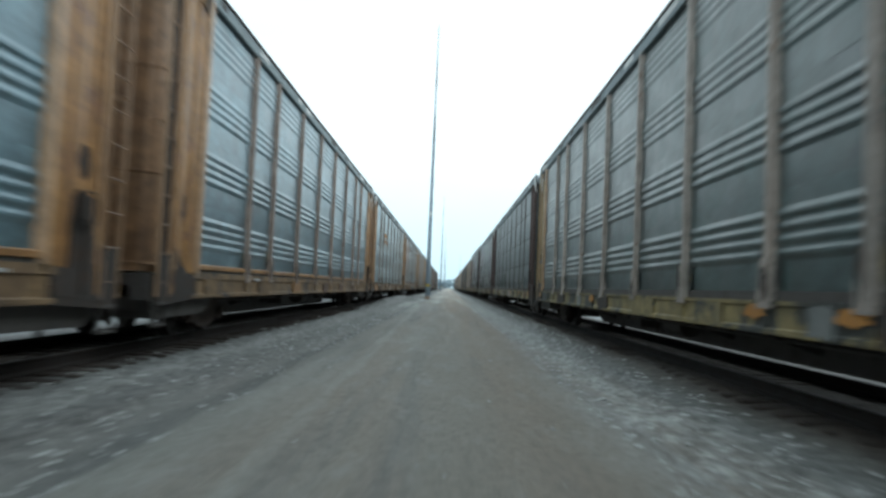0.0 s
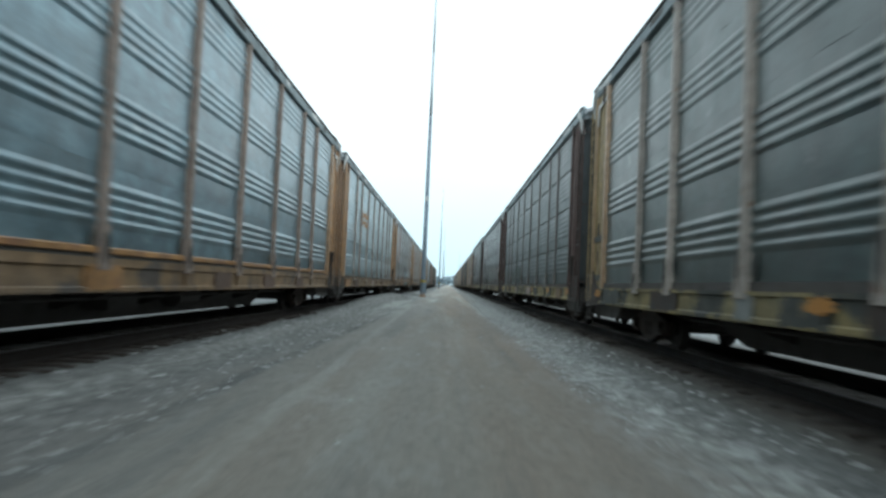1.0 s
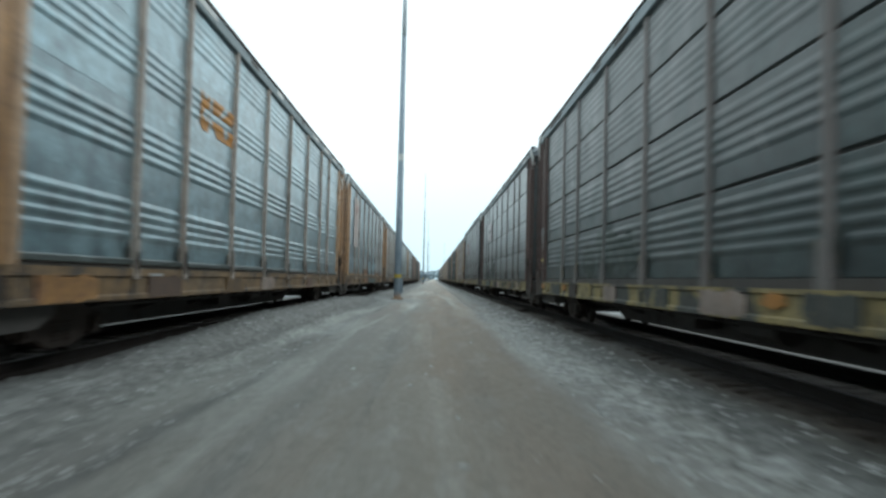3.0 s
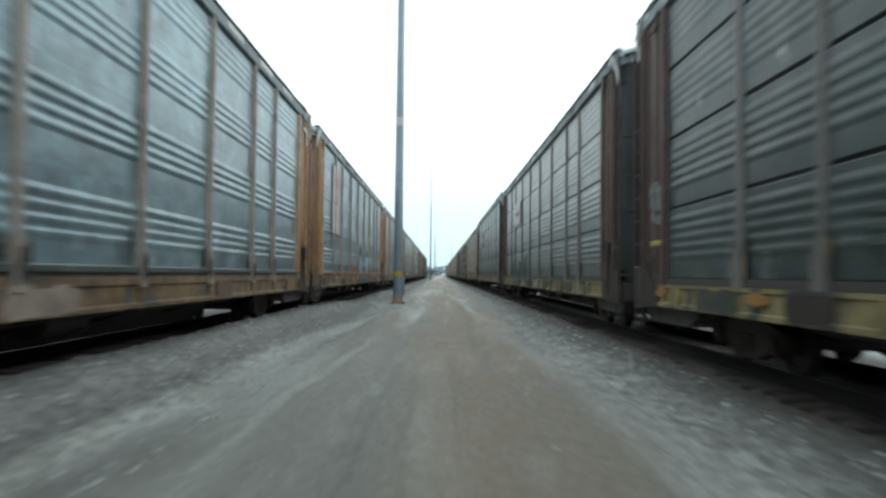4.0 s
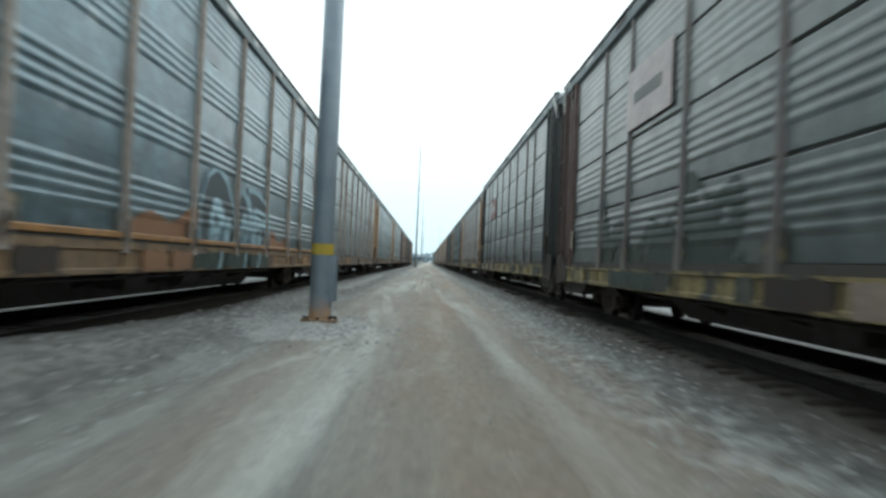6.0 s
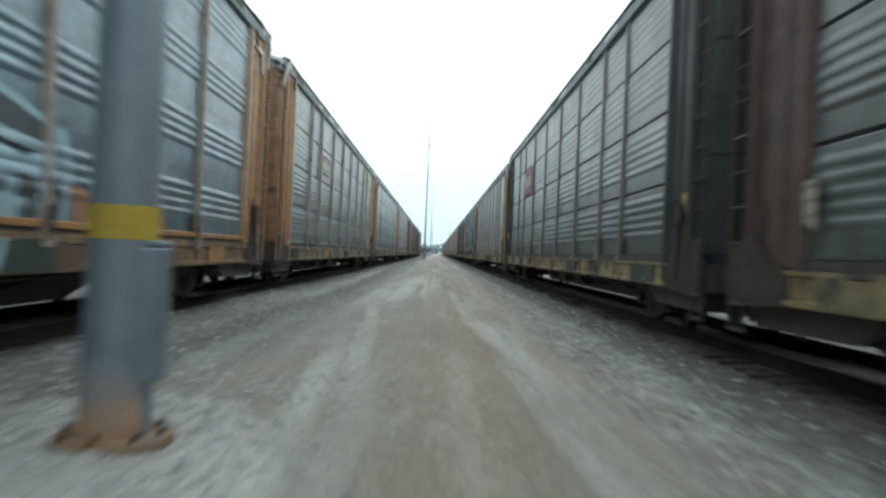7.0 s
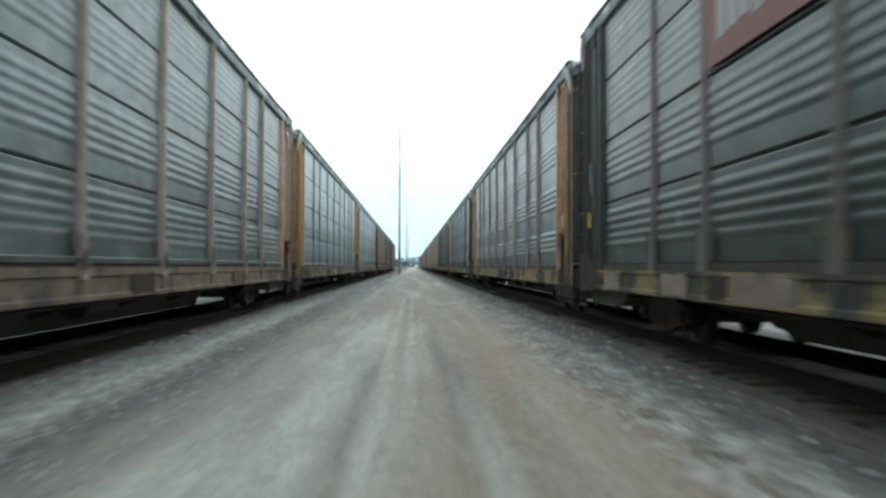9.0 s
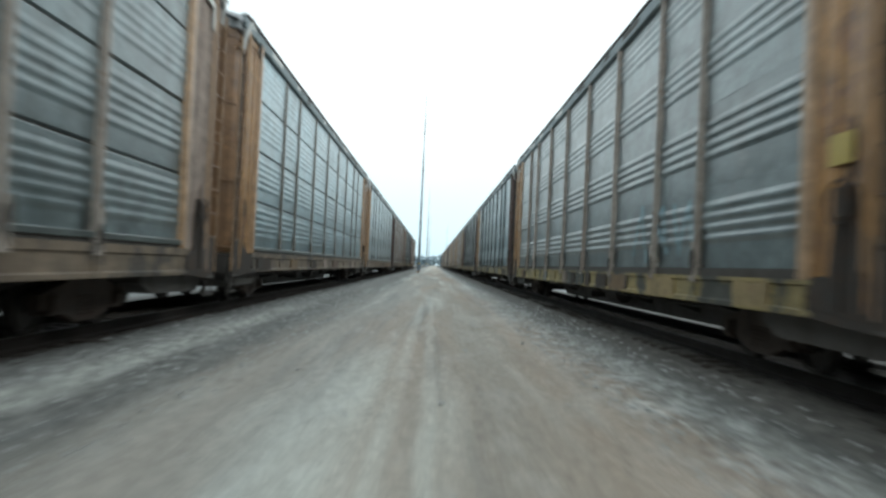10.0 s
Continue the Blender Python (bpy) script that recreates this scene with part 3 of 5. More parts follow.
def tracks():
    def rail_web(bm, y0, y1):
        prism(bm, [(-0.07, 0.235), (0.07, 0.235), (0.07, 0.25), (0.012, 0.28), (0.012, 0.37), (0.034, 0.38), (0.034, 0.408), (-0.034, 0.408), (-0.034, 0.38),
                   (-0.012, 0.37), (-0.012, 0.28), (-0.07, 0.25)], y0, y1, "y")
    web = made("rail_web", rail_web, -200, 700)
    head = made("rail_head", lambda bm: box(bm, -0.032, 0.032, -200, 700, 0.408, 0.415))
    tie = made("tie", lambda bm: box(bm, -1.3, 1.3, -0.11, 0.11, 0.05, 0.24), bevel=0.012)
    rng = random.Random(5)
    for word, cx in (("west", LEFT_X), ("east", RIGHT_X)):
        track = tagged(new("track_" + word), "rusty dull steel rails on dark timber ties", "railway track", "tracks", "structure")
        track.location = (cx, 0, 0)
        for dx in (-0.7525, 0.7525):
            r = part("rail", web, RAILSIDE, track, pose(dx, 0, 0))
            part("rail_head", head, TREAD, r)
        for k in range(260):
            part("tie", tie, TIE, track, pose(rng.uniform(-0.04, 0.04), -4 + 0.52 * k + rng.uniform(-0.03, 0.03), rng.uniform(-0.012, 0.012), 0, 0, rng.uniform(-1, 1)))

        def rest(bm):
            for k in range(260, 900):
                box(bm, -1.3, 1.3, -4.11 + 0.52 * k, -3.89 + 0.52 * k, 0.05, 0.24)
        tagged(part("far_ties", made("far_ties", rest), TIE, track), kind="stuff")


tracks()

# ---- the auto carrier cars: the side that faces the lane is built in full ----
FACE = 1.6
ROWS_Z = (1.53, 2.64, 3.75, 4.86, 5.95)
BAYS = (2.95, 1.95, 2.872, 2.872, 2.872, 2.872, 2.872, 1.95, 2.95)
SCREEN_Y = sum(BAYS) / 2
END_Y = PITCH / 2 - 0.42
PANEL_X = FACE - 0.085


RIB = ((0.0, 0.0), (0.036, 0.026), (0.056, 0.034), (0.084, 0.034), (0.104, 0.026), (0.14, 0.0))


def rib(z, count=4):
    """How far a screen panel stands out at z above its lower edge: rounded ribs in a group between flat bands."""
    k = z - (0.36 if count == 4 else 0.28)
    if not 0 <= k < 0.14 * count:
        return 0.0
    return float(np.interp(k % 0.14, *zip(*RIB))) * (0.66 if count == 4 else 0.36)


def panel_fill(bm, width, tall, lip, seed):
    """A pressed panel with shallow dents and bulges."""
    count, first = (5, 0.28) if lip else (4, 0.36)
    zs = [0.0, 0.02, 0.032, first - 0.014, first]
    for k in range(count):
        zs += [first + 0.14 * k + u for u, _ in RIB[1:]]
    zs += [first + 0.14 * count + 0.014] + ([tall - 0.042, tall - 0.03] if lip else [tall])
    pts = [(PANEL_X + rib(z - 1e-6, count), z) for z in zs]
    if lip:
        pts[0] = (PANEL_X - 0.03, 0.0)
        pts += [(PANEL_X - 0.03, tall - 0.03)]
    cols = []
    for c in range(7):
        y = (c / 6 - 0.5) * width
        edge = 1 - abs(2 * c / 6 - 1) ** 4
        cols.append([bm.verts.new((x + edge * 0.012 * noise.noise((1.3 * y + 7.7 * seed, 2.3 * z, 3.1 * seed)), y, z)) for x, z in pts])
    for a, b in zip(cols, cols[1:]):
        for i in range(len(pts) - 1):
            bm.faces.new((a[i], b[i], b[i + 1], a[i + 1])).smooth = not lip or 0 < i < len(pts) - 2


def hat(bm, w, z0, z1, foot, depth=0.1):
    """A pressed hat-section post with a flared foot."""
    x0, x1 = FACE - 0.1, FACE - 0.1 + depth
    prism(bm, [(x0, -w), (x0 + 0.012, -w), (x1 - 0.015, -w * 0.62), (x1, -w * 0.5), (x1, w * 0.5), (x1 - 0.015, w * 0.62), (x0 + 0.012, w), (x0, w)], z0, z1, "z")
    if foot:
        prism(bm, [(-w * 1.5, z0 - 0.12), (w * 1.5, z0 - 0.12), (w * 1.35, z0 + 0.05), (w * 0.75, z0 + 0.42), (-w * 0.75, z0 + 0.42), (-w * 1.35, z0 + 0.05)], FACE - 0.1, FACE + 0.022 if depth > 0.08 else FACE - 0.02, "x")


def sill_fill(bm, top):
    e = SCREEN_Y + 0.22
    prism(bm, [(FACE - 0.16, 1.11), (FACE - 0.005, 1.11), (FACE, 1.13), (FACE, 1.17), (FACE - 0.03, 1.19), (FACE - 0.03, 1.4), (FACE, 1.42), (FACE, top), (FACE - 0.16, top)], -e, e, "y")
    y = -SCREEN_Y
    for w in (0.0,) + BAYS:
        y += w
        box(bm, FACE - 0.03, FACE - 0.004, y - 0.07, y + 0.07, 1.19, 1.4)


def sill_end_fill(bm):
    """The sooty end of the sill past the last post, a little narrower."""
    prism(bm, [(FACE - 0.16, 1.1), (FACE - 0.02, 1.1), (FACE - 0.012, 1.12), (FACE - 0.012, 1.46), (FACE - 0.16, 1.46)], SCREEN_Y + 0.224, END_Y - 0.5, "y")


def chord_fill(bm):
    e = END_Y - 0.25
    prism(bm, [(FACE - 0.1, 5.93), (FACE - 0.02, 5.93), (FACE, 5.95), (FACE, 6.14), (FACE - 0.03, 6.19), (FACE - 0.1, 6.19)], -e, e, "y")
    for k in range(15):
        y = -12.6 + k * 25.2 / 14
        box(bm, FACE - 0.02, FACE + 0.018, y - 0.03, y + 0.03, 6.1, 6.2)


def gutter_fill(bm):
    """Dark drip edge along the top of the side, with a few dents."""
    r = random.Random(4)
    ys = [-END_Y + 0.3 + k * (2 * END_Y - 0.6) / 40 for k in range(41)]
    rows = [[bm.verts.new((x, y, z + r.uniform(-0.008, 0.008))) for x, z in ((FACE - 0.06, 6.17), (FACE + 0.022, 6.165), (FACE + 0.026, 6.2), (FACE - 0.06, 6.215))] for y in ys]
    for a, b in zip(rows, rows[1:]):
        for k in range(4):
            bm.faces.new((a[k], a[(k + 1) % 4], b[(k + 1) % 4], b[k]))
    bm.faces.new(rows[0])
    bm.faces.new(rows[-1][::-1])


def roof_fill(bm):
    """A shallow ribbed roof that drops a little at both ends."""
    def ring(y, drop, up):
        prof = [(-FACE + 0.02, 6.17), (-1.5, 6.24), (-1.1, 6.33), (-0.5, 6.4), (0, 6.42), (0.5, 6.4), (1.1, 6.33), (1.5, 6.24), (FACE - 0.02, 6.17)]
        return [bm.verts.new((x, y, z - drop * (0.4 + 0.6 * abs(x) / FACE) + up * (1 - (abs(x) / FACE) ** 4))) for x, z in prof]
    rings = [ring(-END_Y, 0.22, 0), ring(-END_Y + 0.25, 0.08, 0), ring(-END_Y + 0.7, 0, 0)]
    y = -END_Y + 0.9
    while y < END_Y - 0.95:
        for dy, up in ((0, 0), (0.05, 0.035), (0.2, 0.035), (0.25, 0)):
            rings.append(ring(y + dy, 0, up))
        y += 0.98
    rings += [ring(END_Y - 0.7, 0, 0), ring(END_Y - 0.25, 0.08, 0), ring(END_Y, 0.22, 0)]
    for a, b in zip(rings, rings[1:]):
        for i in range(len(a) - 1):
            bm.faces.new((a[i], a[i + 1], b[i + 1], b[i]))


def far_wall_fill(bm):
    """The side away from the lane: ribbed sheet and posts."""
    zs = [1.15, 1.47]
    for z0 in ROWS_Z[:-1]:
        zs += [z0, z0 + 0.37, z0 + 0.5, z0 + 0.65, z0 + 0.8, z0 + 0.95]
    zs += [5.95, 6.1]
    cols = [[bm.verts.new((-FACE + 0.04 + (0.03 if i % 2 else 0), s * (END_Y - 0.6), z)) for i, z in enumerate(zs)] for s in (-1, 1)]
    for i in range(len(zs) - 1):
        bm.faces.new((cols[0][i], cols[1][i], cols[1][i + 1], cols[0][i + 1]))
    y = -SCREEN_Y
    for w in (0.0,) + BAYS:
        y += w
        box(bm, -FACE, -FACE + 0.06, y - 0.08, y + 0.08, 1.3, 6.05)


def end_panel_fill(bm):
    y0, y1 = SCREEN_Y + 0.11, END_Y - 0.72
    x = FACE - 0.07
    prism(bm, [(x - 0.03, y0), (x, y0), (x, y0 + 0.3), (x + 0.03, y0 + 0.33), (x + 0.03, y0 + 0.39), (x, y0 + 0.42), (x, y1 - 0.16), (x + 0.035, y1 - 0.13), (x + 0.035, y1 - 0.03), (x, y1),
               (x - 0.03, y1)], 1.5, 5.93, "z")
    box(bm, x - 0.01, x + 0.02, y0, y1, 1.5, 1.62)
    box(bm, x - 0.01, x + 0.02, y0, y1, 5.78, 5.93)


DOOR_PLAN = [(FACE - 0.05, END_Y - 0.7), (FACE - 0.055, END_Y - 0.5), (FACE - 0.09, END_Y - 0.36), (FACE - 0.17, END_Y - 0.22), (FACE - 0.3, END_Y - 0.12), (FACE - 0.55, END_Y - 0.06),
             (FACE - 0.6, END_Y - 0.02), (FACE - 0.85, END_Y - 0.02), (FACE - 0.9, END_Y - 0.06), (FACE - 1.15, END_Y - 0.05), (FACE - 1.2, END_Y - 0.01), (0.012, END_Y)]


def end_door_fill(bm):
    inner = [(x - 0.05, y - 0.05) for x, y in DOOR_PLAN]
    inner[-1] = (0.012, END_Y - 0.05)
    prism(bm, DOOR_PLAN + inner[::-1], 1.5, 5.9, "z")
    for z in (1.62, 2.9, 4.4, 5.7):
        for (xa, ya), (xb, yb) in zip(DOOR_PLAN[2:6], DOOR_PLAN[3:7]):
            tube(bm, (xa + 0.004, ya + 0.004, z), (xb + 0.004, yb + 0.004, z), 0.018, sides=5)


def corner_post_fill(bm):
    tube(bm, (FACE - 0.03, END_Y - 0.68, 1.2), (FACE - 0.03, END_Y - 0.68, 5.95), 0.045, sides=10)
    box(bm, FACE - 0.1, FACE - 0.01, END_Y - 0.72, END_Y - 0.64, 5.8, 6.05)


def ladder_stiles_fill(bm):
    for dy in (-0.55, -0.12):
        box(bm, FACE - 0.035, FACE + 0.005, END_Y + dy - 0.012, END_Y + dy + 0.012, 1.15, 5.7)
        for z in (1.6, 3.6, 5.5):
            box(bm, FACE - 0.2, FACE - 0.02, END_Y + dy - 0.015, END_Y + dy + 0.015, z, z + 0.03)


def strap_fill(bm):
    pts = [(FACE - 0.06, END_Y - 0.95, 6.22), (FACE - 0.01, END_Y - 0.72, 6.16), (FACE + 0.01, END_Y - 0.5, 5.98), (FACE - 0.01, END_Y - 0.36, 5.78), (FACE - 0.06, END_Y - 0.3, 5.5)]
    pipe(bm, pts, 0.05)
    box(bm, FACE - 0.09, FACE + 0.01, END_Y - 1.02, END_Y - 0.84, 6.05, 6.23)


def end_under_fill(bm):
    """Cross bearers, draft gear and brake rigging below the floor between truck and end."""
    prism(bm, [(10.9, 1.0), (11.3, 0.84), (END_Y - 0.6, 0.82), (END_Y - 0.35, 0.95), (END_Y - 0.35, 1.14), (10.9, 1.14)], -1.42, 1.42, "x")
    for y, x in ((11.75, 0.9), (12.5, 0.5), (13.2, 1.0)):
        tube(bm, (x, y, 0.95), (x - 0.1, y + 0.12, 0.68), 0.06, 0.04, 8)
    prism(bm, [(12.0, 0.93), (12.7, 0.93), (12.55, 0.82), (12.15, 0.82)], 0.3, 1.2, "x")


def bracket_fill(bm):
    """A flat pale strip that runs along the top of the end panel and bends down at its edge."""
    y0, y1 = SCREEN_Y + 0.16, END_Y - 0.78
    prism(bm, [(y0, 5.66), (y1 - 0.1, 5.6), (y1 - 0.1, 5.25), (y1, 5.22), (y1 + 0.02, 5.62), (y1 - 0.04, 5.7), (y0, 5.75)], FACE - 0.034, FACE - 0.012, "x")


def hood_fill(bm):
    """Curved cover over the corner where roof, side and end doors meet."""
    plan = [(FACE, END_Y - 0.75)] + [(x + 0.05, y + 0.03) for x, y in DOOR_PLAN[1:7]] + [(0.0, END_Y + 0.03), (-0.9, END_Y + 0.03), (-1.3, END_Y - 0.1), (-FACE, END_Y - 0.5), (-FACE, END_Y - 0.75)]
    prism(bm, plan, 5.88, 6.06, "z")


def hose_fill(bm):
    """Dark hand rail that bows over the roof's end and down the corner."""
    pts = [(FACE - 0.12, END_Y - 1.75, 6.2), (FACE - 0.1, END_Y - 1.6, 6.31), (FACE - 0.1, END_Y - 1.3, 6.33), (FACE - 0.06, END_Y - 0.95, 6.3), (FACE - 0.03, END_Y - 0.65, 6.2), (FACE - 0.04, END_Y - 0.4, 6.02), (FACE - 0.1, END_Y - 0.25, 5.8)]
    pipe(bm, pts, 0.032)


def clasp_fill(bm):
    """Bracket on the roof's edge that holds the rail."""
    box(bm, FACE - 0.16, FACE - 0.04, END_Y - 1.72, END_Y - 1.5, 6.16, 6.32)


def hook_fill(bm):
    prism(bm, [(END_Y - 1.62, 5.98), (END_Y - 1.5, 5.98), (END_Y - 1.42, 5.72), (END_Y - 1.5, 5.62), (END_Y - 1.56, 5.74)], FACE - 0.01, FACE + 0.02, "x")


def groove_fill(bm):
    """Dark strips laid on as shade in the seams where the end doors fold round the corner."""
    for (xa, ya), (xb, yb), k0, k1 in (((FACE - 0.055, END_Y - 0.5), (FACE - 0.09, END_Y - 0.36), 0.0, 0.8), ((FACE - 0.05, END_Y - 0.7), (FACE - 0.055, END_Y - 0.5), 0.15, 0.42)):
        p0, p1 = (xa + (xb - xa) * k0, ya + (yb - ya) * k0), (xa + (xb - xa) * k1, ya + (yb - ya) * k1)
        prism(bm, [p0, p1, (p1[0] + 0.006, p1[1] + 0.001), (p0[0] + 0.006, p0[1] + 0.001)], 1.55, 5.86, "z")


def edging_fill(bm):
    """Angle along the outer edge of the end panel, painted bright as a highlight on pale ends."""
    y = END_Y - 0.74
    prism(bm, [(FACE - 0.06, y - 0.025), (FACE + 0.006, y - 0.025), (FACE + 0.012, y), (FACE + 0.006, y + 0.012), (FACE - 0.06, y + 0.012)], 1.55, 5.9, "z")


def ledge_fill(bm):
    """Angle under the lowest panels."""
    prism(bm, [(FACE - 0.1, 1.572), (FACE - 0.02, 1.572), (FACE - 0.012, 1.58), (FACE - 0.012, 1.64), (FACE - 0.03, 1.655), (FACE - 0.1, 1.655)], -SCREEN_Y, SCREEN_Y, "y")


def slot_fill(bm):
    """Dark box that stands for the shadow line between that angle and the sill."""
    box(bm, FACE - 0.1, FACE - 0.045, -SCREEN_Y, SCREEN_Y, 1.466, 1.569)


def brake_fill(bm):
    """Hand brake gear low on the side of one end: housing, ratchet box, chain rod and wheel rim."""
    y = END_Y - 1.05
    prism(bm, [(y - 0.3, 1.3), (y + 0.28, 1.3), (y + 0.3, 1.75), (y + 0.1, 2.3), (y - 0.08, 2.35), (y - 0.2, 1.9)], FACE - 0.08, FACE - 0.012, "x")
    box(bm, FACE - 0.03, FACE + 0.04, y - 0.1, y + 0.1, 2.02, 2.28)
    tube(bm, (FACE + 0.01, y, 1.2), (FACE + 0.01, y, 2.1), 0.02, sides=6)
    for k in range(12):
        a, b = 2 * math.pi * k / 12, 2 * math.pi * (k + 1) / 12
        tube(bm, (FACE + 0.05, y + 0.2 * math.cos(a), 2.15 + 0.2 * math.sin(a)), (FACE + 0.05, y + 0.2 * math.cos(b), 2.15 + 0.2 * math.sin(b)), 0.014, sides=5)


def gusset_fill(bm):
    """Dark plate and bracing under the end panel."""
    prism(bm, [(SCREEN_Y + 0.15, 1.11), (END_Y - 0.2, 1.02), (END_Y - 0.2, 1.78), (END_Y - 0.45, 1.7), (END_Y - 0.72, 1.9), (SCREEN_Y + 0.75, 1.62), (SCREEN_Y + 0.5, 1.5), (SCREEN_Y + 0.15, 1.47)], FACE - 0.045, FACE - 0.002, "x")


def sill_step_fill(bm):
    for dy in (-0.5, -0.15):
        box(bm, FACE - 0.06, FACE - 0.03, END_Y + dy - 0.015, END_Y + dy + 0.015, 0.72, 1.5)
    for z in (0.74, 1.05):
        box(bm, FACE - 0.1, FACE, END_Y - 0.52, END_Y - 0.13, z, z + 0.03)
    box(bm, FACE - 0.35, FACE - 0.08, END_Y - 1.6, END_Y - 0.05, 1.1, 1.48)


def deck_fill(bm):
    box(bm, -1.5, 1.5, -END_Y + 0.1, END_Y - 0.1, 1.3, 1.46)
    for k in range(9):
        y = -11.5 + k * 2.875
        prism(bm, [(-1.5, 1.2), (-0.3, 0.8), (0.3, 0.8), (1.5, 1.2), (1.5, 1.3), (-1.5, 1.3)], y - 0.05, y + 0.05, "y")


def center_sill_fill(bm, low):
    prism(bm, [(-7.4, low), (7.4, low), (8.7, 0.98), (END_Y - 0.1, 0.98), (END_Y - 0.1, 1.3), (-END_Y + 0.1, 1.3), (-END_Y + 0.1, 0.98), (-8.7, 0.98)], -0.28, 0.28, "x")
    tube(bm, (0.75, -9, 0.98), (0.75, 9, 0.98), 0.03, sides=6)
    box(bm, 0.35, 0.75, -2.2, -1.2, 0.78, 1.2)
    tube(bm, (0.6, 0.6, 0.95), (0.6, 1.7, 0.95), 0.2, sides=12)


def coupler_fill(bm):
    box(bm, -0.12, 0.12, END_Y - 0.3, END_Y + 0.3, 0.92, 1.15)
    prism(bm, [(-0.19, END_Y + 0.22), (0.19, END_Y + 0.22), (0.19, END_Y + 0.41), (0.05, END_Y + 0.46), (-0.19, END_Y + 0.34)], 0.88, 1.2, "z")
    tube(bm, (0.3, END_Y - 0.1, 0.95), (0.25, END_Y + 0.4, 0.7), 0.03, sides=6)


def side_frame_fill(bm):
    """Cast bogie side frame: arched top, two journal ends and a spring pocket with openings each side."""
    outer = [(-1.12, 0.72), (-1.12, 0.9), (-0.95, 0.95), (-0.6, 1.02), (-0.3, 1.12), (0.3, 1.12), (0.6, 1.02), (0.95, 0.95), (1.12, 0.9), (1.12, 0.72), (0.75, 0.72), (0.62, 0.66), (0.3, 0.54), (-0.3, 0.54), (-0.62, 0.66), (-0.75, 0.72)]
    prism(bm, outer, -0.075, 0.075, "x")
    for s in (-1, 1):
        box(bm, -0.1, 0.11, s * 0.865 - 0.13, s * 0.865 + 0.13, 0.66, 0.9)
        tube(bm, (0.1, s * 0.865, 0.795), (0.15, s * 0.865, 0.795), 0.1, sides=12)
    for s in (-0.13, 0.13):
        for k in range(5):
            tube(bm, (0.02, s, 0.62 + 0.055 * k), (0.02, s, 0.65 + 0.055 * k), 0.095, sides=10)


def wheel_fill(bm):
    """A wheel about the x axis: tread, flange, dished plate and hub."""
    prof = [(-0.06, 0.0), (-0.09, 0.1), (-0.06, 0.14), (-0.03, 0.3), (-0.07, 0.33), (-0.07, 0.405), (-0.035, 0.405), (-0.03, 0.38), (0.065, 0.372), (0.065, 0.32), (0.03, 0.3), (0.04, 0.14), (0.08, 0.1), (0.08, 0.0)]
    rings = []
    for i in range(28):
        a = 2 * math.pi * i / 28
        rings.append([bm.verts.new((x, r * math.cos(a), r * math.sin(a))) for x, r in prof])
    for i in range(28):
        a, b = rings[i], rings[(i + 1) % 28]
        for k in range(len(prof) - 1):
            bm.faces.new((a[k], a[k + 1], b[k + 1], b[k]))
    bmesh.ops.remove_doubles(bm, verts=bm.verts[:], dist=1e-5)


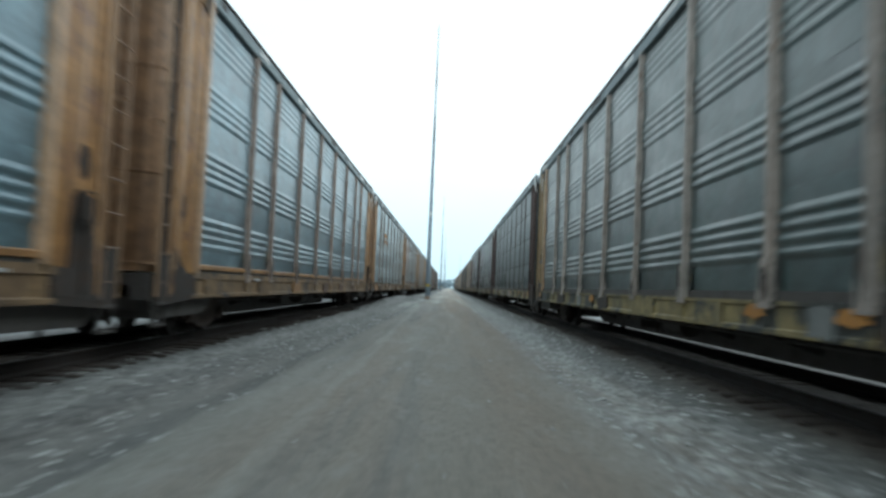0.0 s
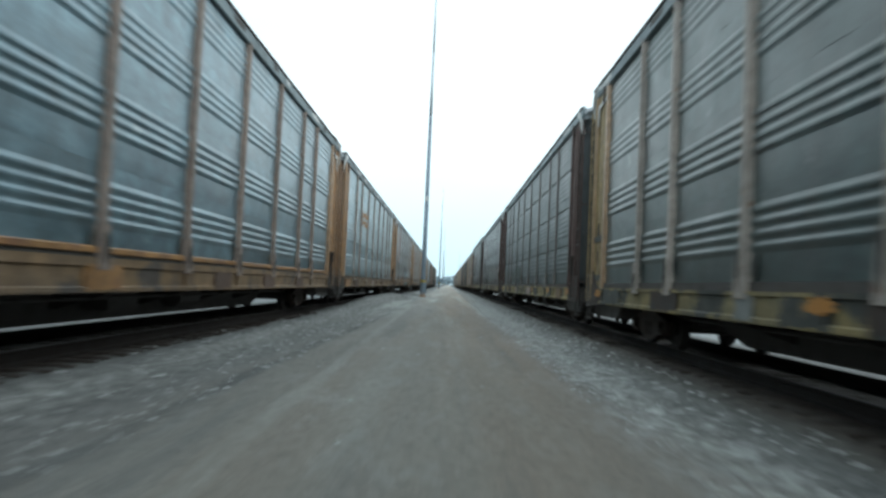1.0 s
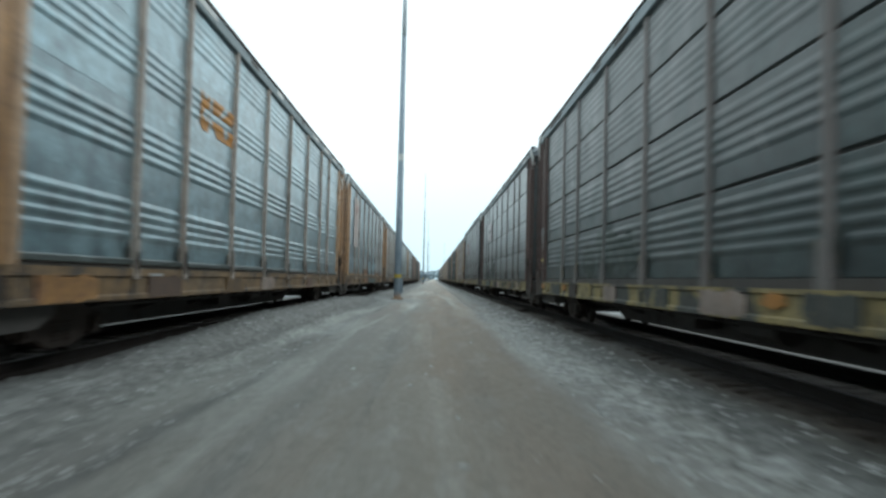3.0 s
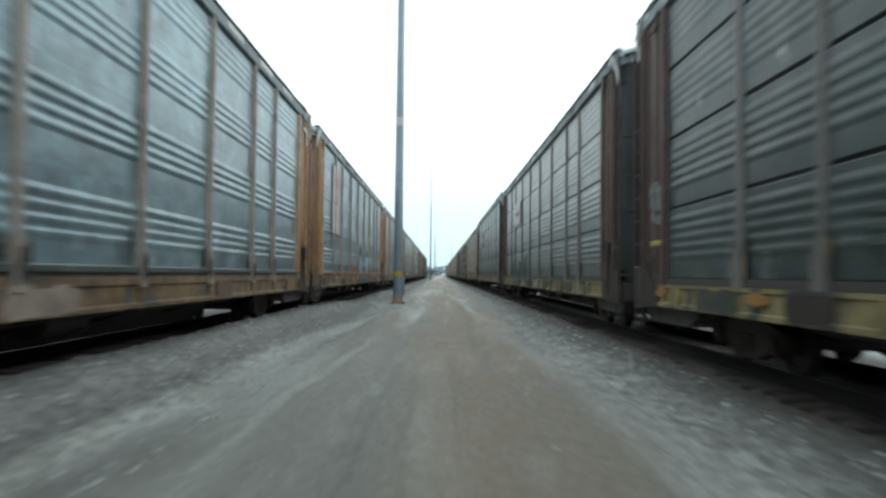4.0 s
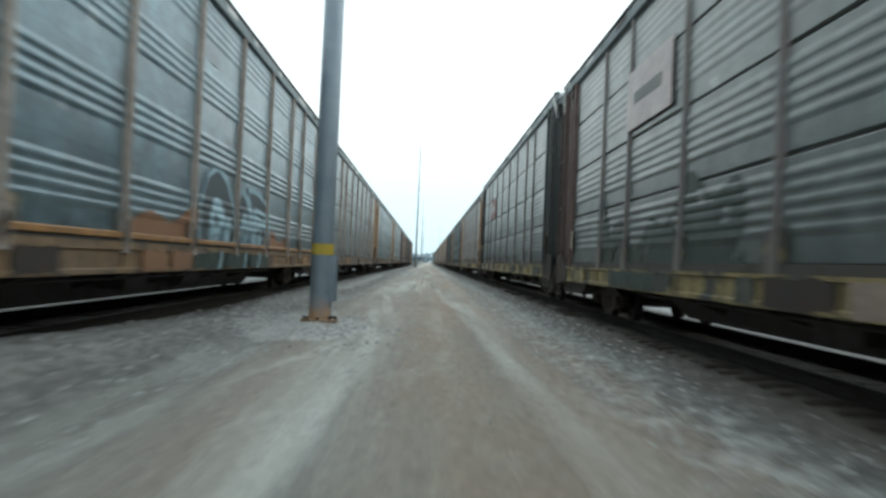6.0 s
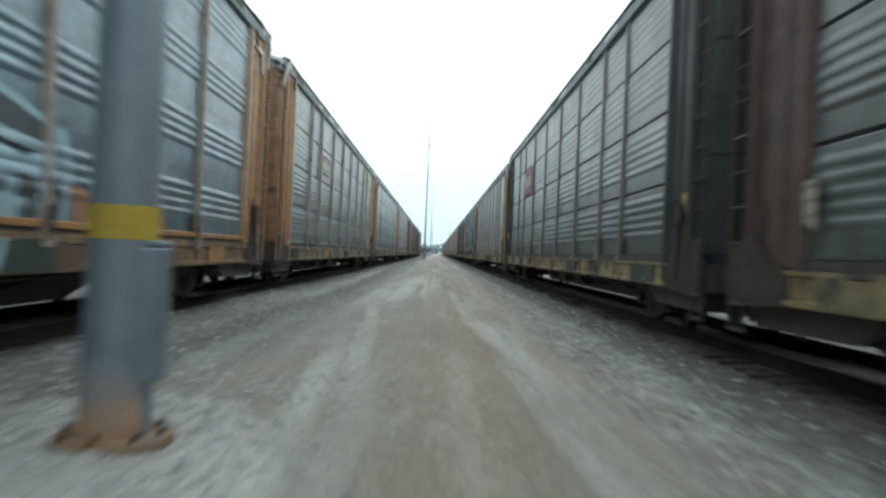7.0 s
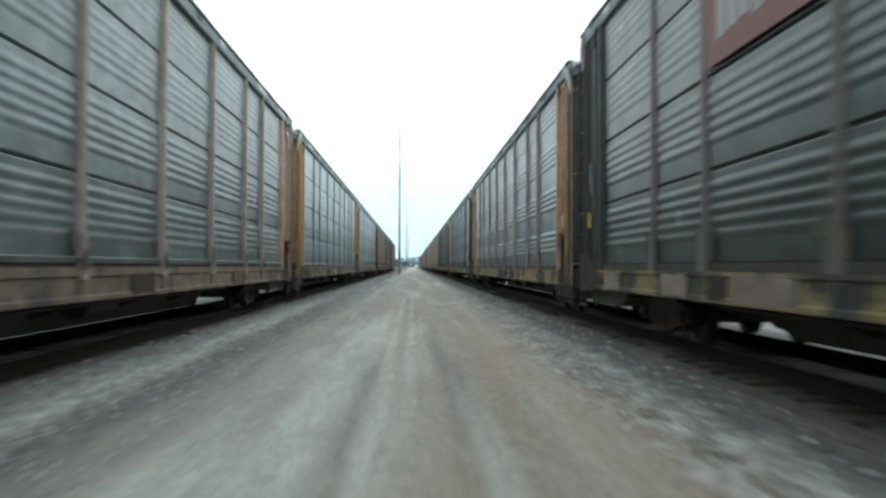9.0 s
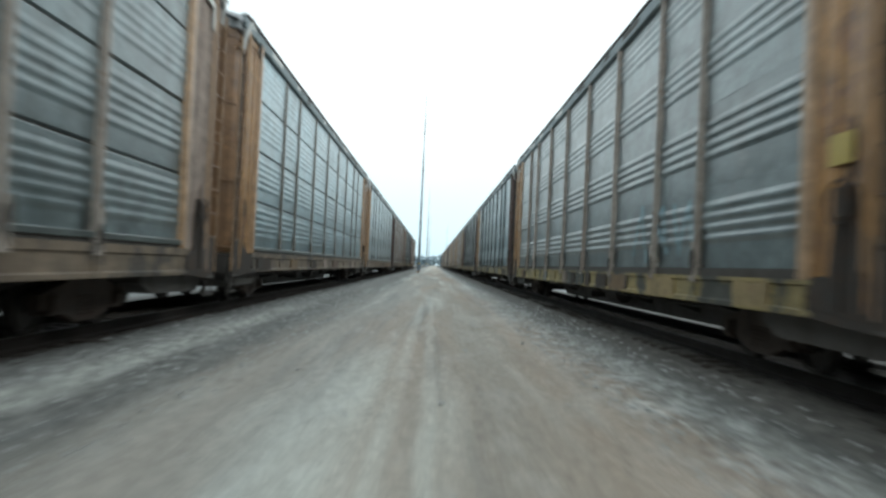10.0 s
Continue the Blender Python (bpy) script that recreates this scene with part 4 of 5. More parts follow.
M = {
    "post": made("side_post", hat, 0.11, 1.5, 6.0, True), "slim": made("slim_side_post", hat, 0.065, 1.5, 6.0, True), "flat": made("side_post", hat, 0.1, 1.5, 6.0, True, 0.062), "end_post": made("end_post", hat, 0.11, 1.45, 6.0, False),
    "sill": made("side_sill", sill_fill, 1.465), "sill_end": made("sill_end", sill_end_fill), "tall_sill": made("side_sill", sill_fill, 1.522), "chord": made("roof_edge", chord_fill), "roof": made("roof", roof_fill), "gutter": made("drip_edge", gutter_fill), "wall": made("far_wall", far_wall_fill),
    "end_panel": made("end_panel", end_panel_fill), "door": made("end_door", end_door_fill), "corner": made("corner_post", corner_post_fill),
    "ladder": made("ladder", ladder_stiles_fill), "rung": made("rung", lambda bm: tube(bm, (FACE - 0.01, END_Y - 0.55, 0), (FACE - 0.01, END_Y - 0.12, 0), 0.011, sides=6)),
    "strap": made("roof_strap", strap_fill), "hood": made("end_hood", hood_fill), "step": made("sill_step", sill_step_fill), "deck": made("deck", deck_fill),
    "center": made("center_sill", center_sill_fill, 0.61), "center_shallow": made("center_sill", center_sill_fill, 0.635), "coupler": made("coupler", coupler_fill), "frame": made("side_frame", side_frame_fill), "wheel": made("wheel", wheel_fill, smooth=False),
    "axle": made("axle", lambda bm: tube(bm, (-0.75, 0, 0), (0.75, 0, 0), 0.08, sides=12)), "bolster": made("bolster", lambda bm: box(bm, -0.95, 0.95, -0.2, 0.2, 0.85, 1.25), bevel=0.04),
    "reflector": made("reflector_strip", lambda bm: box(bm, FACE - 0.01, FACE + 0.008, -0.24, 0.24, 1.425, 1.462)), "brake": made("hand_brake", brake_fill), "gusset": made("end_gusset", gusset_fill),
    "end_grime": made("sill_end_grime", lambda bm: prism(bm, [(SCREEN_Y + 0.25, 1.2), (END_Y - 0.52, 1.115), (END_Y - 0.5, 1.47), (SCREEN_Y + 0.5, 1.45), (SCREEN_Y + 0.38, 1.37), (SCREEN_Y + 0.12, 1.31)], FACE - 0.031, FACE + 0.003, "x")),
    "hose": made("roof_rail", hose_fill), "cross": made("panel_strap", lambda bm: box(bm, FACE - 0.05, FACE - 0.028, SCREEN_Y + 0.13, END_Y - 0.75, 0, 0.14), bevel=0.006), "clasp": made("rail_bracket", clasp_fill, bevel=0.015), "hook": made("edge_hook", hook_fill), "groove": made("door_seam", groove_fill), "edging": made("panel_edging", edging_fill), "ledge": made("sill_angle", ledge_fill), "slot": made("sill_slot", slot_fill),
    "bracket": made("end_bracket", bracket_fill), "end_under": made("end_underframe", end_under_fill),
    "sticker": made("sticker", lambda bm: box(bm, FACE - 0.04, FACE - 0.025, -0.19, 0.19, 0, 0.28)),
}
def smear(rng, w, h):
    """A ragged smear of grime, w wide and h high, as a thin skin."""
    def fill(bm):
        edge = [(w * (0.5 + 0.5 * math.cos(a) * rng.uniform(0.55, 1.0)), h * (0.5 + 0.5 * math.sin(a) * rng.uniform(0.6, 1.0))) for a in (math.tau * k / 18 for k in range(18))]
        prism(bm, edge, 0.0, 0.003, "x")
    return fill


smear_rng = random.Random(21)
SMEARS = [made("grime_smear", smear(smear_rng, w, h)) for w, h in ((0.16, 0.5), (0.2, 0.36), (0.13, 0.62), (0.22, 0.45))]
BURNS = [made("soot_blotch", smear(smear_rng, w, h)) for w, h in ((0.3, 0.62), (0.24, 0.4), (0.38, 0.5), (0.2, 0.8))]
SEALS = [made("edge_seal", lambda bm: box(bm, FACE - 0.01, FACE + 0.006, -w / 2, w / 2, 6.02, 6.13)) for w in (0.35, 0.7, 1.1)]
def patch_fill(bm, w):
    """A worn field of paint on the sill's web with a ragged outline."""
    r = random.Random(int(w * 100))
    low = [(w * k / 10, 1.116 + r.uniform(0, 0.05)) for k in range(11)]
    top = [(w * (1 - k / 10), 1.46 - r.uniform(0, 0.06)) for k in range(11)]
    ends = [(w + r.uniform(-0.08, 0.05), 1.3)], [(r.uniform(-0.05, 0.08), 1.3)]
    prism(bm, low + ends[0] + top + ends[1], FACE - 0.031, FACE + 0.0035, "x")


PATCH = {w: made("sill_patch", patch_fill, w) for w in (0.5, 0.9, 1.4, 2.1)}
PANELS = {(w, top, lip, v): made("screen_panel", panel_fill, w - 0.05, 1.09 if top else 1.11, lip, v) for w in sorted(set(BAYS)) for top in (False, True) for lip in (False, True) for v in range(4)}
DOWN = pose(0, 0, -RAIL)
MIRROR = Matrix.Diagonal((1, -1, 1, 1))
SIDEWAYS = Matrix.Diagonal((-1, 1, 1, 1))


def auto_carrier(name, label, x, y, turn, steel, posts, near, far, sill, slim=False, seam=False, rng=None):
    """One car. near and far: paints of the ends that face against and along the lane's course; turn: whether the built side looks to -x."""
    car = tagged(new(name), label, "railcar", "auto carrier cars")
    car.matrix_basis = pose(x, y, RAIL, 0, 0, 180 if turn else 0)
    dirt = random.Random(int(7 * y) + 3)
    st, po = STEEL[steel], PAINT[posts]
    yy = -SCREEN_Y
    for i, w in enumerate(BAYS):
        for r in range(4):
            tilt = rng.uniform(-0.15, 0.15) if seam else 0.0
            out = rng.uniform(-0.006, 0.006) if seam else rng.uniform(-0.001, 0.001)
            part("screen_panel", PANELS[w, r == 3, seam, rng.randrange(4)], st, car, DOWN @ pose(out, yy + w / 2, ROWS_Z[r] + (0.025 if seam else 0.0), tilt, 0, 0))
        yy += w
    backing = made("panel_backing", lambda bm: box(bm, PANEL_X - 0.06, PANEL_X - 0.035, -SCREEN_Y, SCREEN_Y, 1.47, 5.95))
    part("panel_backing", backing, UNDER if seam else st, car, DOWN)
    yy = -SCREEN_Y
    for i in range(len(BAYS) - 1):
        yy += BAYS[i]
        part("side_post", M["flat" if posts in ("matching", "warm") else "slim" if slim else "post"], po, car, DOWN @ pose(0, yy, 0))
        if posts not in ("warm", "matching"):
            part("grime_smear", dirt.choice(SMEARS), GRIME, car, DOWN @ pose(FACE + 0.024, yy - 0.11 + dirt.uniform(-0.02, 0.03), 1.39 + dirt.uniform(0, 0.04)))
        for side in (-0.3, 0.1):
            part("soot_blotch", dirt.choice(SMEARS), SOOT, car, DOWN @ pose(PANEL_X + 0.03, yy + side + dirt.uniform(-0.04, 0.04), 1.5 + dirt.uniform(0.0, 0.12)))
    for k in range(9):
        part("edge_seal", rng.choice(SEALS), STRAP if rng.random() < 0.55 else UNDER, car, DOWN @ pose(0, -11.5 + 2.8 * k + rng.uniform(-1, 1), 0))
    part("side_sill", M["sill" if turn else "tall_sill"], SILL[sill], car, DOWN)
    # Shadow line above the sill, built as a dark strip.
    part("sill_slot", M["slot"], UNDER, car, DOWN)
    if not turn:
        part("sill_angle", M["ledge"], PAINT["ochre"] if steel == "blue" else STEEL["dull"], car, DOWN)
    part("roof_edge", M["chord"], CHORD, car, DOWN)
    part("roof", M["roof"], ROOF, car, DOWN)
    part("drip_edge", M["gutter"], UNDER, car, DOWN)
    part("far_wall", M["wall"], STEEL["grey"], car, DOWN)
    part("deck", M["deck"], UNDER, car, DOWN)
    part("center_sill", M["center_shallow" if turn else "center"], UNDER, car, DOWN)
    part("hand_brake", M["brake"], GRIME, car, DOWN, "sooty hand brake gear")
    if sill == "ochre":
        for k in range(9):
            if rng.random() < 0.15:
                part("reflector_strip", M["reflector"], WHITE, car, DOWN @ pose(0, -11.2 + 2.8 * k, 0))
    at = -SCREEN_Y + 0.4
    while at < SCREEN_Y - 1:
        wide = rng.choice((0.5, 0.9, 0.9, 1.4))
        worn = rng.choice((SILL["yellow"], PALEGREY, GRIME, SOOT, SOOT, GRIME, GRIME, PAINT["tan"], PAINT["buff"], SILL["yellow"], SILL["ochre"]) if sill == "yellow" else (GRIME, FOOT, FOOT, PAINT["tan"], SILL["ochre"], PAINT["ochre"]))
        wide = 0.5 if worn == PALEGREY else wide
        part("sill_patch", PATCH[wide], worn, car, DOWN @ pose(0, at, rng.uniform(-0.01, 0.01)))
        at += wide + rng.choice((0.2, 0.7, 1.3, 2.2) if sill == "yellow" else (1.6, 2.6, 3.8, 5.0))
    for flip, paint in ((turn, far), (not turn, near)):
        f = DOWN @ (MIRROR if flip else Matrix())
        p = PAINT[paint]
        # Rust-brown and black door paints also carry the shade between the cars.
        shaded_door = PAINT["black"] if turn else PAINT["umber"]
        dp = {"brown": PAINT["black"], "black": PAINT["black"], "gold": shaded_door, "tan": shaded_door, "ochre": shaded_door}.get(paint, p)
        pale_post = paint in ("ochre", "gold", "tan", "buff")
        part("end_post", M["end_post"], PAINT["cream"] if pale_post else p, car, f @ pose(0, SCREEN_Y, 0))
        if pale_post and flip == turn:
            part("end_bracket", M["bracket"], STRAP, car, f, "pale bent bracket")
        part("end_panel", M["end_panel"], p, car, f)
        if paint == "buff":
            for z in (1.62, 2.5):
                part("panel_strap", M["cross"], SOOT, car, f @ pose(0, 0, z))
        for k in range(rng.choice((1, 2, 2))):
            part("soot_blotch", rng.choice(BURNS), GRIME if k else FOOT, car, f @ pose(FACE - 0.069, SCREEN_Y + rng.uniform(0.45, 0.75), 1.55 + rng.uniform(0, 0.9)))
        part("corner_post", M["corner"], p, car, f)
        part("end_door", M["door"], dp, car, f)
        part("end_door", M["door"], dp, car, f @ SIDEWAYS)
        worn_rungs = dirt.sample(range(11), 2)
        lad = part("ladder", M["ladder"], PAINT["cream"] if paint in ("ochre", "gold", "tan") else p, car, f)
        for k in range(11):
            part("rung", M["rung"], (PAINT["slate"] if k in worn_rungs else UNDER) if paint in ("brown", "black") else dp, lad, pose(0, 0, 1.35 + 0.41 * k))
        part("roof_strap", M["strap"], STRAP, car, f)
        part("end_hood", M["hood"], ROOF, car, f)
        part("roof_rail", M["hose"], UNDER, car, f, "dark bowed hand rail")
        part("rail_bracket", M["clasp"], UNDER, car, f)
        part("edge_hook", M["hook"], GRIME, car, f)
        part("door_seam", M["groove"], GRIME, car, f)
        part("panel_edging", M["edging"], PAINT["cream"] if pale_post else PAINT["brown"], car, f)
        part("sill_step", M["step"], UNDER, car, f)
        part("sill_end", M["sill_end"], GRIME, car, f)
        part("sill_end_grime", M["end_grime"], GRIME, car, f)
        part("end_underframe", M["end_under"], UNDER, car, f)
        part("end_gusset", M["gusset"], GRIME, car, f)
        part("coupler", M["coupler"], CASTING, car, f)
        truck = part("truck", M["bolster"], CASTING, car, f @ pose(0, 10.06, 0))
        for s in (-1, 1):
            part("side_frame", M["frame"], CASTING, truck, pose(s * 1.0, 0, 0) @ (Matrix() if s > 0 else SIDEWAYS))
            part("axle", M["axle"], UNDER, truck, pose(0, s * 0.865, 0.795))
            for e in (-1, 1):
                part("wheel", M["wheel"], WHEEL, truck, pose(e * 0.755, s * 0.865, 0.79) @ (Matrix() if e > 0 else SIDEWAYS))
    return car


rng = random.Random(11)
# Looks of the cars in order along the lane: steel, posts, near end, far end, sill, slim posts, open seams.
LEFT_LOOKS = [("grey", "tan", "ochre", "ochre", "ochre", False, False), ("blue", "tan", "ochre", "ochre", "ochre", False, False), ("blue", "tan", "ochre", "gold", "ochre", False, False),
              ("pale", "faded", "gold", "gold", "ochre", True, False), ("blue", "faded", "ochre", "gold", "ochre", True, False), ("grey", "faded", "ochre", "tan", "drab", True, True),
              ("pale", "warm", "gold", "tan", "drab", True, True), ("pale", "warm", "ochre", "brown", "drab", True, False), ("grey", "tan", "brown", "brown", "drab", True, True),
              ("pale", "slate", "ochre", "brown", "yellow", True, False), ("pale", "tan", "brown", "brown", "ochre", True, False)]
RIGHT_LOOKS = [("teal", "faded", "buff", "buff", "yellow", False, False), ("teal", "faded", "buff", "buff", "yellow", False, False), ("teal", "faded", "buff", "buff", "yellow", False, False),
               ("murk", "matching", "brown", "brown", "yellow", True, True), ("dull", "matching", "brown", "brown", "yellow", True, True), ("soot", "matching", "black", "black", "yellow", False, True),
               ("grey", "faded", "ochre", "ochre", "yellow", True, False), ("pale", "slate", "brown", "tan", "yellow", True, False), ("grey", "slate", "brown", "brown", "yellow", True, True)]
WORDS = {"pale": "pale blue-grey", "grey": "weathered grey", "dull": "grimy dark grey", "teal": "greenish grey", "soot": "sooty dark green-grey", "murk": "murky dark grey-green", "blue": "weathered blue-grey"}
CARS, SEAMED = {}, set()
for side, gaps, cx, looks in (("L", LEFT_GAPS, LEFT_X, LEFT_LOOKS), ("R", RIGHT_GAPS, RIGHT_X, RIGHT_LOOKS)):
    for i in range(len(gaps) - 1):
        lk = looks[i] if i < len(looks) else rng.choice(looks[6:])
        steel, posts, near, far, sill, slim, seam = lk
        shade = {"matching": "grey", "faded": "faded beige", "warm": "warm grey"}.get(posts, posts)
        text = f"{WORDS[steel]} ribbed auto carrier railcar, {shade} posts, {sill} sill"
        CARS[side, i] = auto_carrier("auto_carrier_car", text, cx, (gaps[i] + gaps[i + 1]) / 2, side == "R", steel, posts, near, far, sill, slim, seam, rng)
        SEAMED |= {(side, i)} if seam else set()
        CARS[side, i].scale.z = 1.03 if (side, i) == ("R", 5) else 1.0


# ---- light poles ----
def pole_fill(bm):
    rings = []
    for z, r in ((0.08, 0.25), (0.5, 0.246), (1.9, 0.236), (6, 0.215), (10.2, 0.195), (18, 0.15)):
        rings.append([bm.verts.new((r * math.cos(math.pi * i / 8), r * math.sin(math.pi * i / 8), z)) for i in range(16)])
    for a, b in zip(rings, rings[1:]):
        for i in range(16):
            bm.faces.new((a[i], a[(i + 1) % 16], b[(i + 1) % 16], b[i]))
    bm.faces.new(rings[-1])


def mast_fill(bm):
    """The slim upper section that slips over the shaft, coloured pale for the sky's glare."""
    for (za, ra), (zb, rb) in (((17.8, 0.155), (24.0, 0.1)), ((24.0, 0.1), (31.0, 0.05))):
        tube(bm, (0, 0, za), (0, 0, zb), ra, rb, 16)


def handhole_fill(bm):
    prism(bm, [(0.1, -0.16), (0.31, -0.13), (0.35, 0.0), (0.31, 0.13), (0.1, 0.16)], 0.5, 1.45, "z")
    box(bm, 0.2, 0.33, -0.1, 0.1, 1.45, 1.5)


def rust_fill(bm):
    """A tapering rust stain that lies on the shaft's face towards the lane's start."""
    rows = []
    for k in range(9):
        z = 0.095 + 0.075 * k
        half = 1.15 * (1 - (k / 9) ** 3) + 0.12 * math.sin(3.1 * k)
        rows.append([bm.verts.new((0.2515 * math.cos(a), 0.2515 * math.sin(a), z)) for a in (-math.pi / 2 + half * (i / 6 - 1) for i in range(13))])
    for a, b in zip(rows, rows[1:]):
        for i in range(12):
            bm.faces.new((a[i], a[i + 1], b[i + 1], b[i]))


POLE = {
    "shaft": made("shaft", pole_fill, smooth=True), "plate": made("base_plate", lambda bm: prism(bm, [(0.42 * math.cos(math.pi * i / 4 + 0.39), 0.42 * math.sin(math.pi * i / 4 + 0.39)) for i in range(8)], 0.02, 0.11, "z"), bevel=0.01),
    "band": made("band", lambda bm: tube(bm, (0, 0, 1.5), (0, 0, 1.74), 0.2425, 0.2412, 16)), "sleeve": made("joint_sleeve", lambda bm: tube(bm, (0, 0, 9.35), (0, 0, 9.8), 0.21, 0.207, 16)),
    "hole": made("handhole_box", handhole_fill, bevel=0.015), "bolt": made("bolt", lambda bm: tube(bm, (0, 0, 0.06), (0, 0, 0.16), 0.028, sides=6)),
    "mast": made("upper_mast", mast_fill, smooth=True), "rust": made("rust_stain", rust_fill, smooth=True),
}


def light_pole(x, y):
    z = float(height(np.array(x), np.array(y)))
    p = tagged(new("light_pole"), "tall tapered galvanised light pole with yellow band on bolted base", "light pole", "light poles")
    p.location = (x, y, z - 0.05)
    part("shaft", POLE["shaft"], GALV, p)
    part("upper_mast", POLE["mast"], GLARE, p, None, "galvanised upper section, paled for sky glare")
    part("base_plate", POLE["plate"], PLATE, p, None, "rusty octagonal base plate")
    part("band", POLE["band"], BAND, p, None, "yellow painted band")
    part("joint_sleeve", POLE["sleeve"], STRAP, p, None, "bright joint sleeve")
    part("handhole_box", POLE["hole"], GALV, p)
    part("rust_stain", POLE["rust"], POLERUST, p, None, "orange rust stain")
    for k in range(8):
        part("bolt", POLE["bolt"], CASTING, p, pose(0.34 * math.cos(math.pi * k / 4), 0.34 * math.sin(math.pi * k / 4), 0))


for px, py in ((-2.285, 83.7), (-2.59, 241.0), (-2.7, 400.0), (-2.8, 560.0), (9.0, 640.0)):
    light_pole(px, py)


# ---- placards, stickers and spray paint on the cars ----
def on_car(key, y, z):
    """Local pose on a car's built side from the world's y and z."""
    car = CARS[key]
    s = -1 if key[0] == "R" else 1
    return car, pose(0, s * (y - car.location.y), z - RAIL)


def placard(key, y0, y1, z0, z1, material, label, marks):
    """A flat plate on the panels, with plain bars and blocks for its faded print."""
    w, h = y1 - y0, z1 - z0
    car, m = on_car(key, (y0 + y1) / 2, z0)
    plate = part("placard", made("placard", lambda bm: box(bm, FACE - 0.05, FACE - 0.028, -w / 2, w / 2, 0, h), bevel=0.004), material, car, m, label)
    for a, b, c, d, ink in marks:
        part("print_bar", made("print_bar", lambda bm: box(bm, FACE - 0.03, FACE - 0.024, (a - 0.5) * w, (b - 0.5) * w, c * h, d * h)), ink, plate)


placard(("L", 4), 71.75, 73.55, 3.05, 5.55, PINK, "tall faded pink placard", [(0.2, 0.85, 0.7, 0.86, BLUSH), (0.3, 0.62, 0.44, 0.5, SPRAY_DARK), (0.3, 0.75, 0.52, 0.56, BLUSH), (0.15, 0.7, 0.1, 0.2, WHITE)])
placard(("R", 5), 106.35, 108.85, 3.83, 4.8, RED, "faded red placard with white lettering bars", [(0.14 + 0.12 * k, 0.225 + 0.12 * k, 0.28 + 0.03 * (k % 3), (0.8, 0.66, 0.72, 0.6, 0.78, 0.64)[k], WHITE) for k in range(6)])
placard(("R", 4), 78.2, 80.7, 3.9, 4.95, DULLRED, "dull faded red placard", [(0.2, 0.8, 0.4, 0.6, PALEGREY)])
for key, y, z, material in ((("R", 5), 88.75, 2.15, STICKER), (("R", 5), 114.9, 2.28, STICKER), (("R", 6), 117.5, 2.5, STICKER)):
    car, m = on_car(key, y, z)
    part("sticker", M["sticker"], material, car, m @ pose(0, 0, 0), "yellow reflective sticker")


def sprayed(key, y0, y1, z0, z1, shape, material, lift, cell=0.045):
    """Paint that lies on the ribbed panels where shape(u, v) holds, u and v in metres from the lower corner."""
    car, m = on_car(key, y0, 0.0)
    s = -1 if key[0] == "R" else 1

    def fill(bm):
        nu, nv = int((y1 - y0) / cell), int((z1 - z0) / cell)
        seen = {}

        def vert(i, j):
            if (i, j) not in seen:
                z = z0 + j * cell
                row = max(r for r in range(4) if ROWS_Z[r] <= z + 1e-6 or r == 0)
                seen[i, j] = bm.verts.new((PANEL_X + 0.008 + rib(max(0.0, z - ROWS_Z[row]), 5 if key in SEAMED else 4) + lift, s * i * cell, z))
            return seen[i, j]
        for i in range(nu):
            for j in range(nv):
                if shape((i + 0.5) * cell, (j + 0.5) * cell):
                    bm.faces.new((vert(i, j), vert(i + 1, j), vert(i + 1, j + 1), vert(i, j + 1)))
    part("spray_paint", made("spray_paint", fill), material, car, m, "spray-painted lettering shapes")


def near_line(u, v, pts, w):
    for (ax, ay), (bx, by) in zip(pts, pts[1:]):
        dx, dy = bx - ax, by - ay
        k = max(0.0, min(1.0, ((u - ax) * dx + (v - ay) * dy) / (dx * dx + dy * dy)))
        if (u - ax - k * dx) ** 2 + (v - ay - k * dy) ** 2 < w * w:
            return True
    return False


LETTERS = [([(0.42, 0.0), (0.34, 0.62), (0.6, 1.0), (1.05, 1.16), (1.55, 1.02), (1.95, 0.7), (2.02, 0.3)], 0.27), ([(2.72, 0.0), (2.72, 0.72), (3.0, 0.95), (3.32, 0.78), (3.4, 0.45)], 0.2),
           ([(3.75, 1.05), (4.6, 1.0), (5.35, 0.84)], 0.22), ([(4.2, 0.0), (4.3, 0.6), (5.5, 0.5), (5.5, 0.0)], 0.24)]
STROKES = [[(0.72, 0.5), (0.85, 0.72), (1.15, 0.74), (1.4, 0.55), (1.3, 0.32), (0.9, 0.3), (0.72, 0.5)], [(1.0, 0.02), (1.1, 0.16)], [(1.86, 0.1), (1.92, 0.45)], [(2.85, 0.02), (2.95, 0.5), (3.2, 0.62), (3.38, 0.4), (3.3, 0.05)],
           [(3.5, 1.12), (3.72, 0.95), (3.7, 0.5)], [(4.1, 0.55), (5.3, 0.6), (5.62, 0.75)], [(4.15, 0.0), (4.2, 0.5)], [(4.75, 0.0), (4.8, 0.5)], [(5.3, 0.0), (5.35, 0.5)], [(5.72, 1.0), (5.75, 0.6)]]
SPOT = (("L", 4), 80.5, 86.5, 1.55, 3.05)
sprayed(*SPOT, lambda u, v: v < 0.5 + 0.2 * math.sin(1.9 * u + 0.6) and v > 0.08 * math.sin(5 * u), SPRAY_MID, 0.012, 0.025)
for line, w in LETTERS:
    sprayed(*SPOT, lambda u, v: near_line(u, v, line, w), SPRAY_DARK, 0.016, 0.025)
    sprayed(*SPOT, lambda u, v: near_line(u, v, line, w + 0.1 + 0.03 * math.sin(4 * v + u)) and not near_line(u, v, line, w), SPRAY_BLUE, 0.02, 0.025)
for line in STROKES:
    sprayed(*SPOT, lambda u, v: near_line(u, v, line, 0.13 + 0.06 * math.sin(5 * v + 3 * u)), SPRAY_BLUE, 0.024, 0.025)
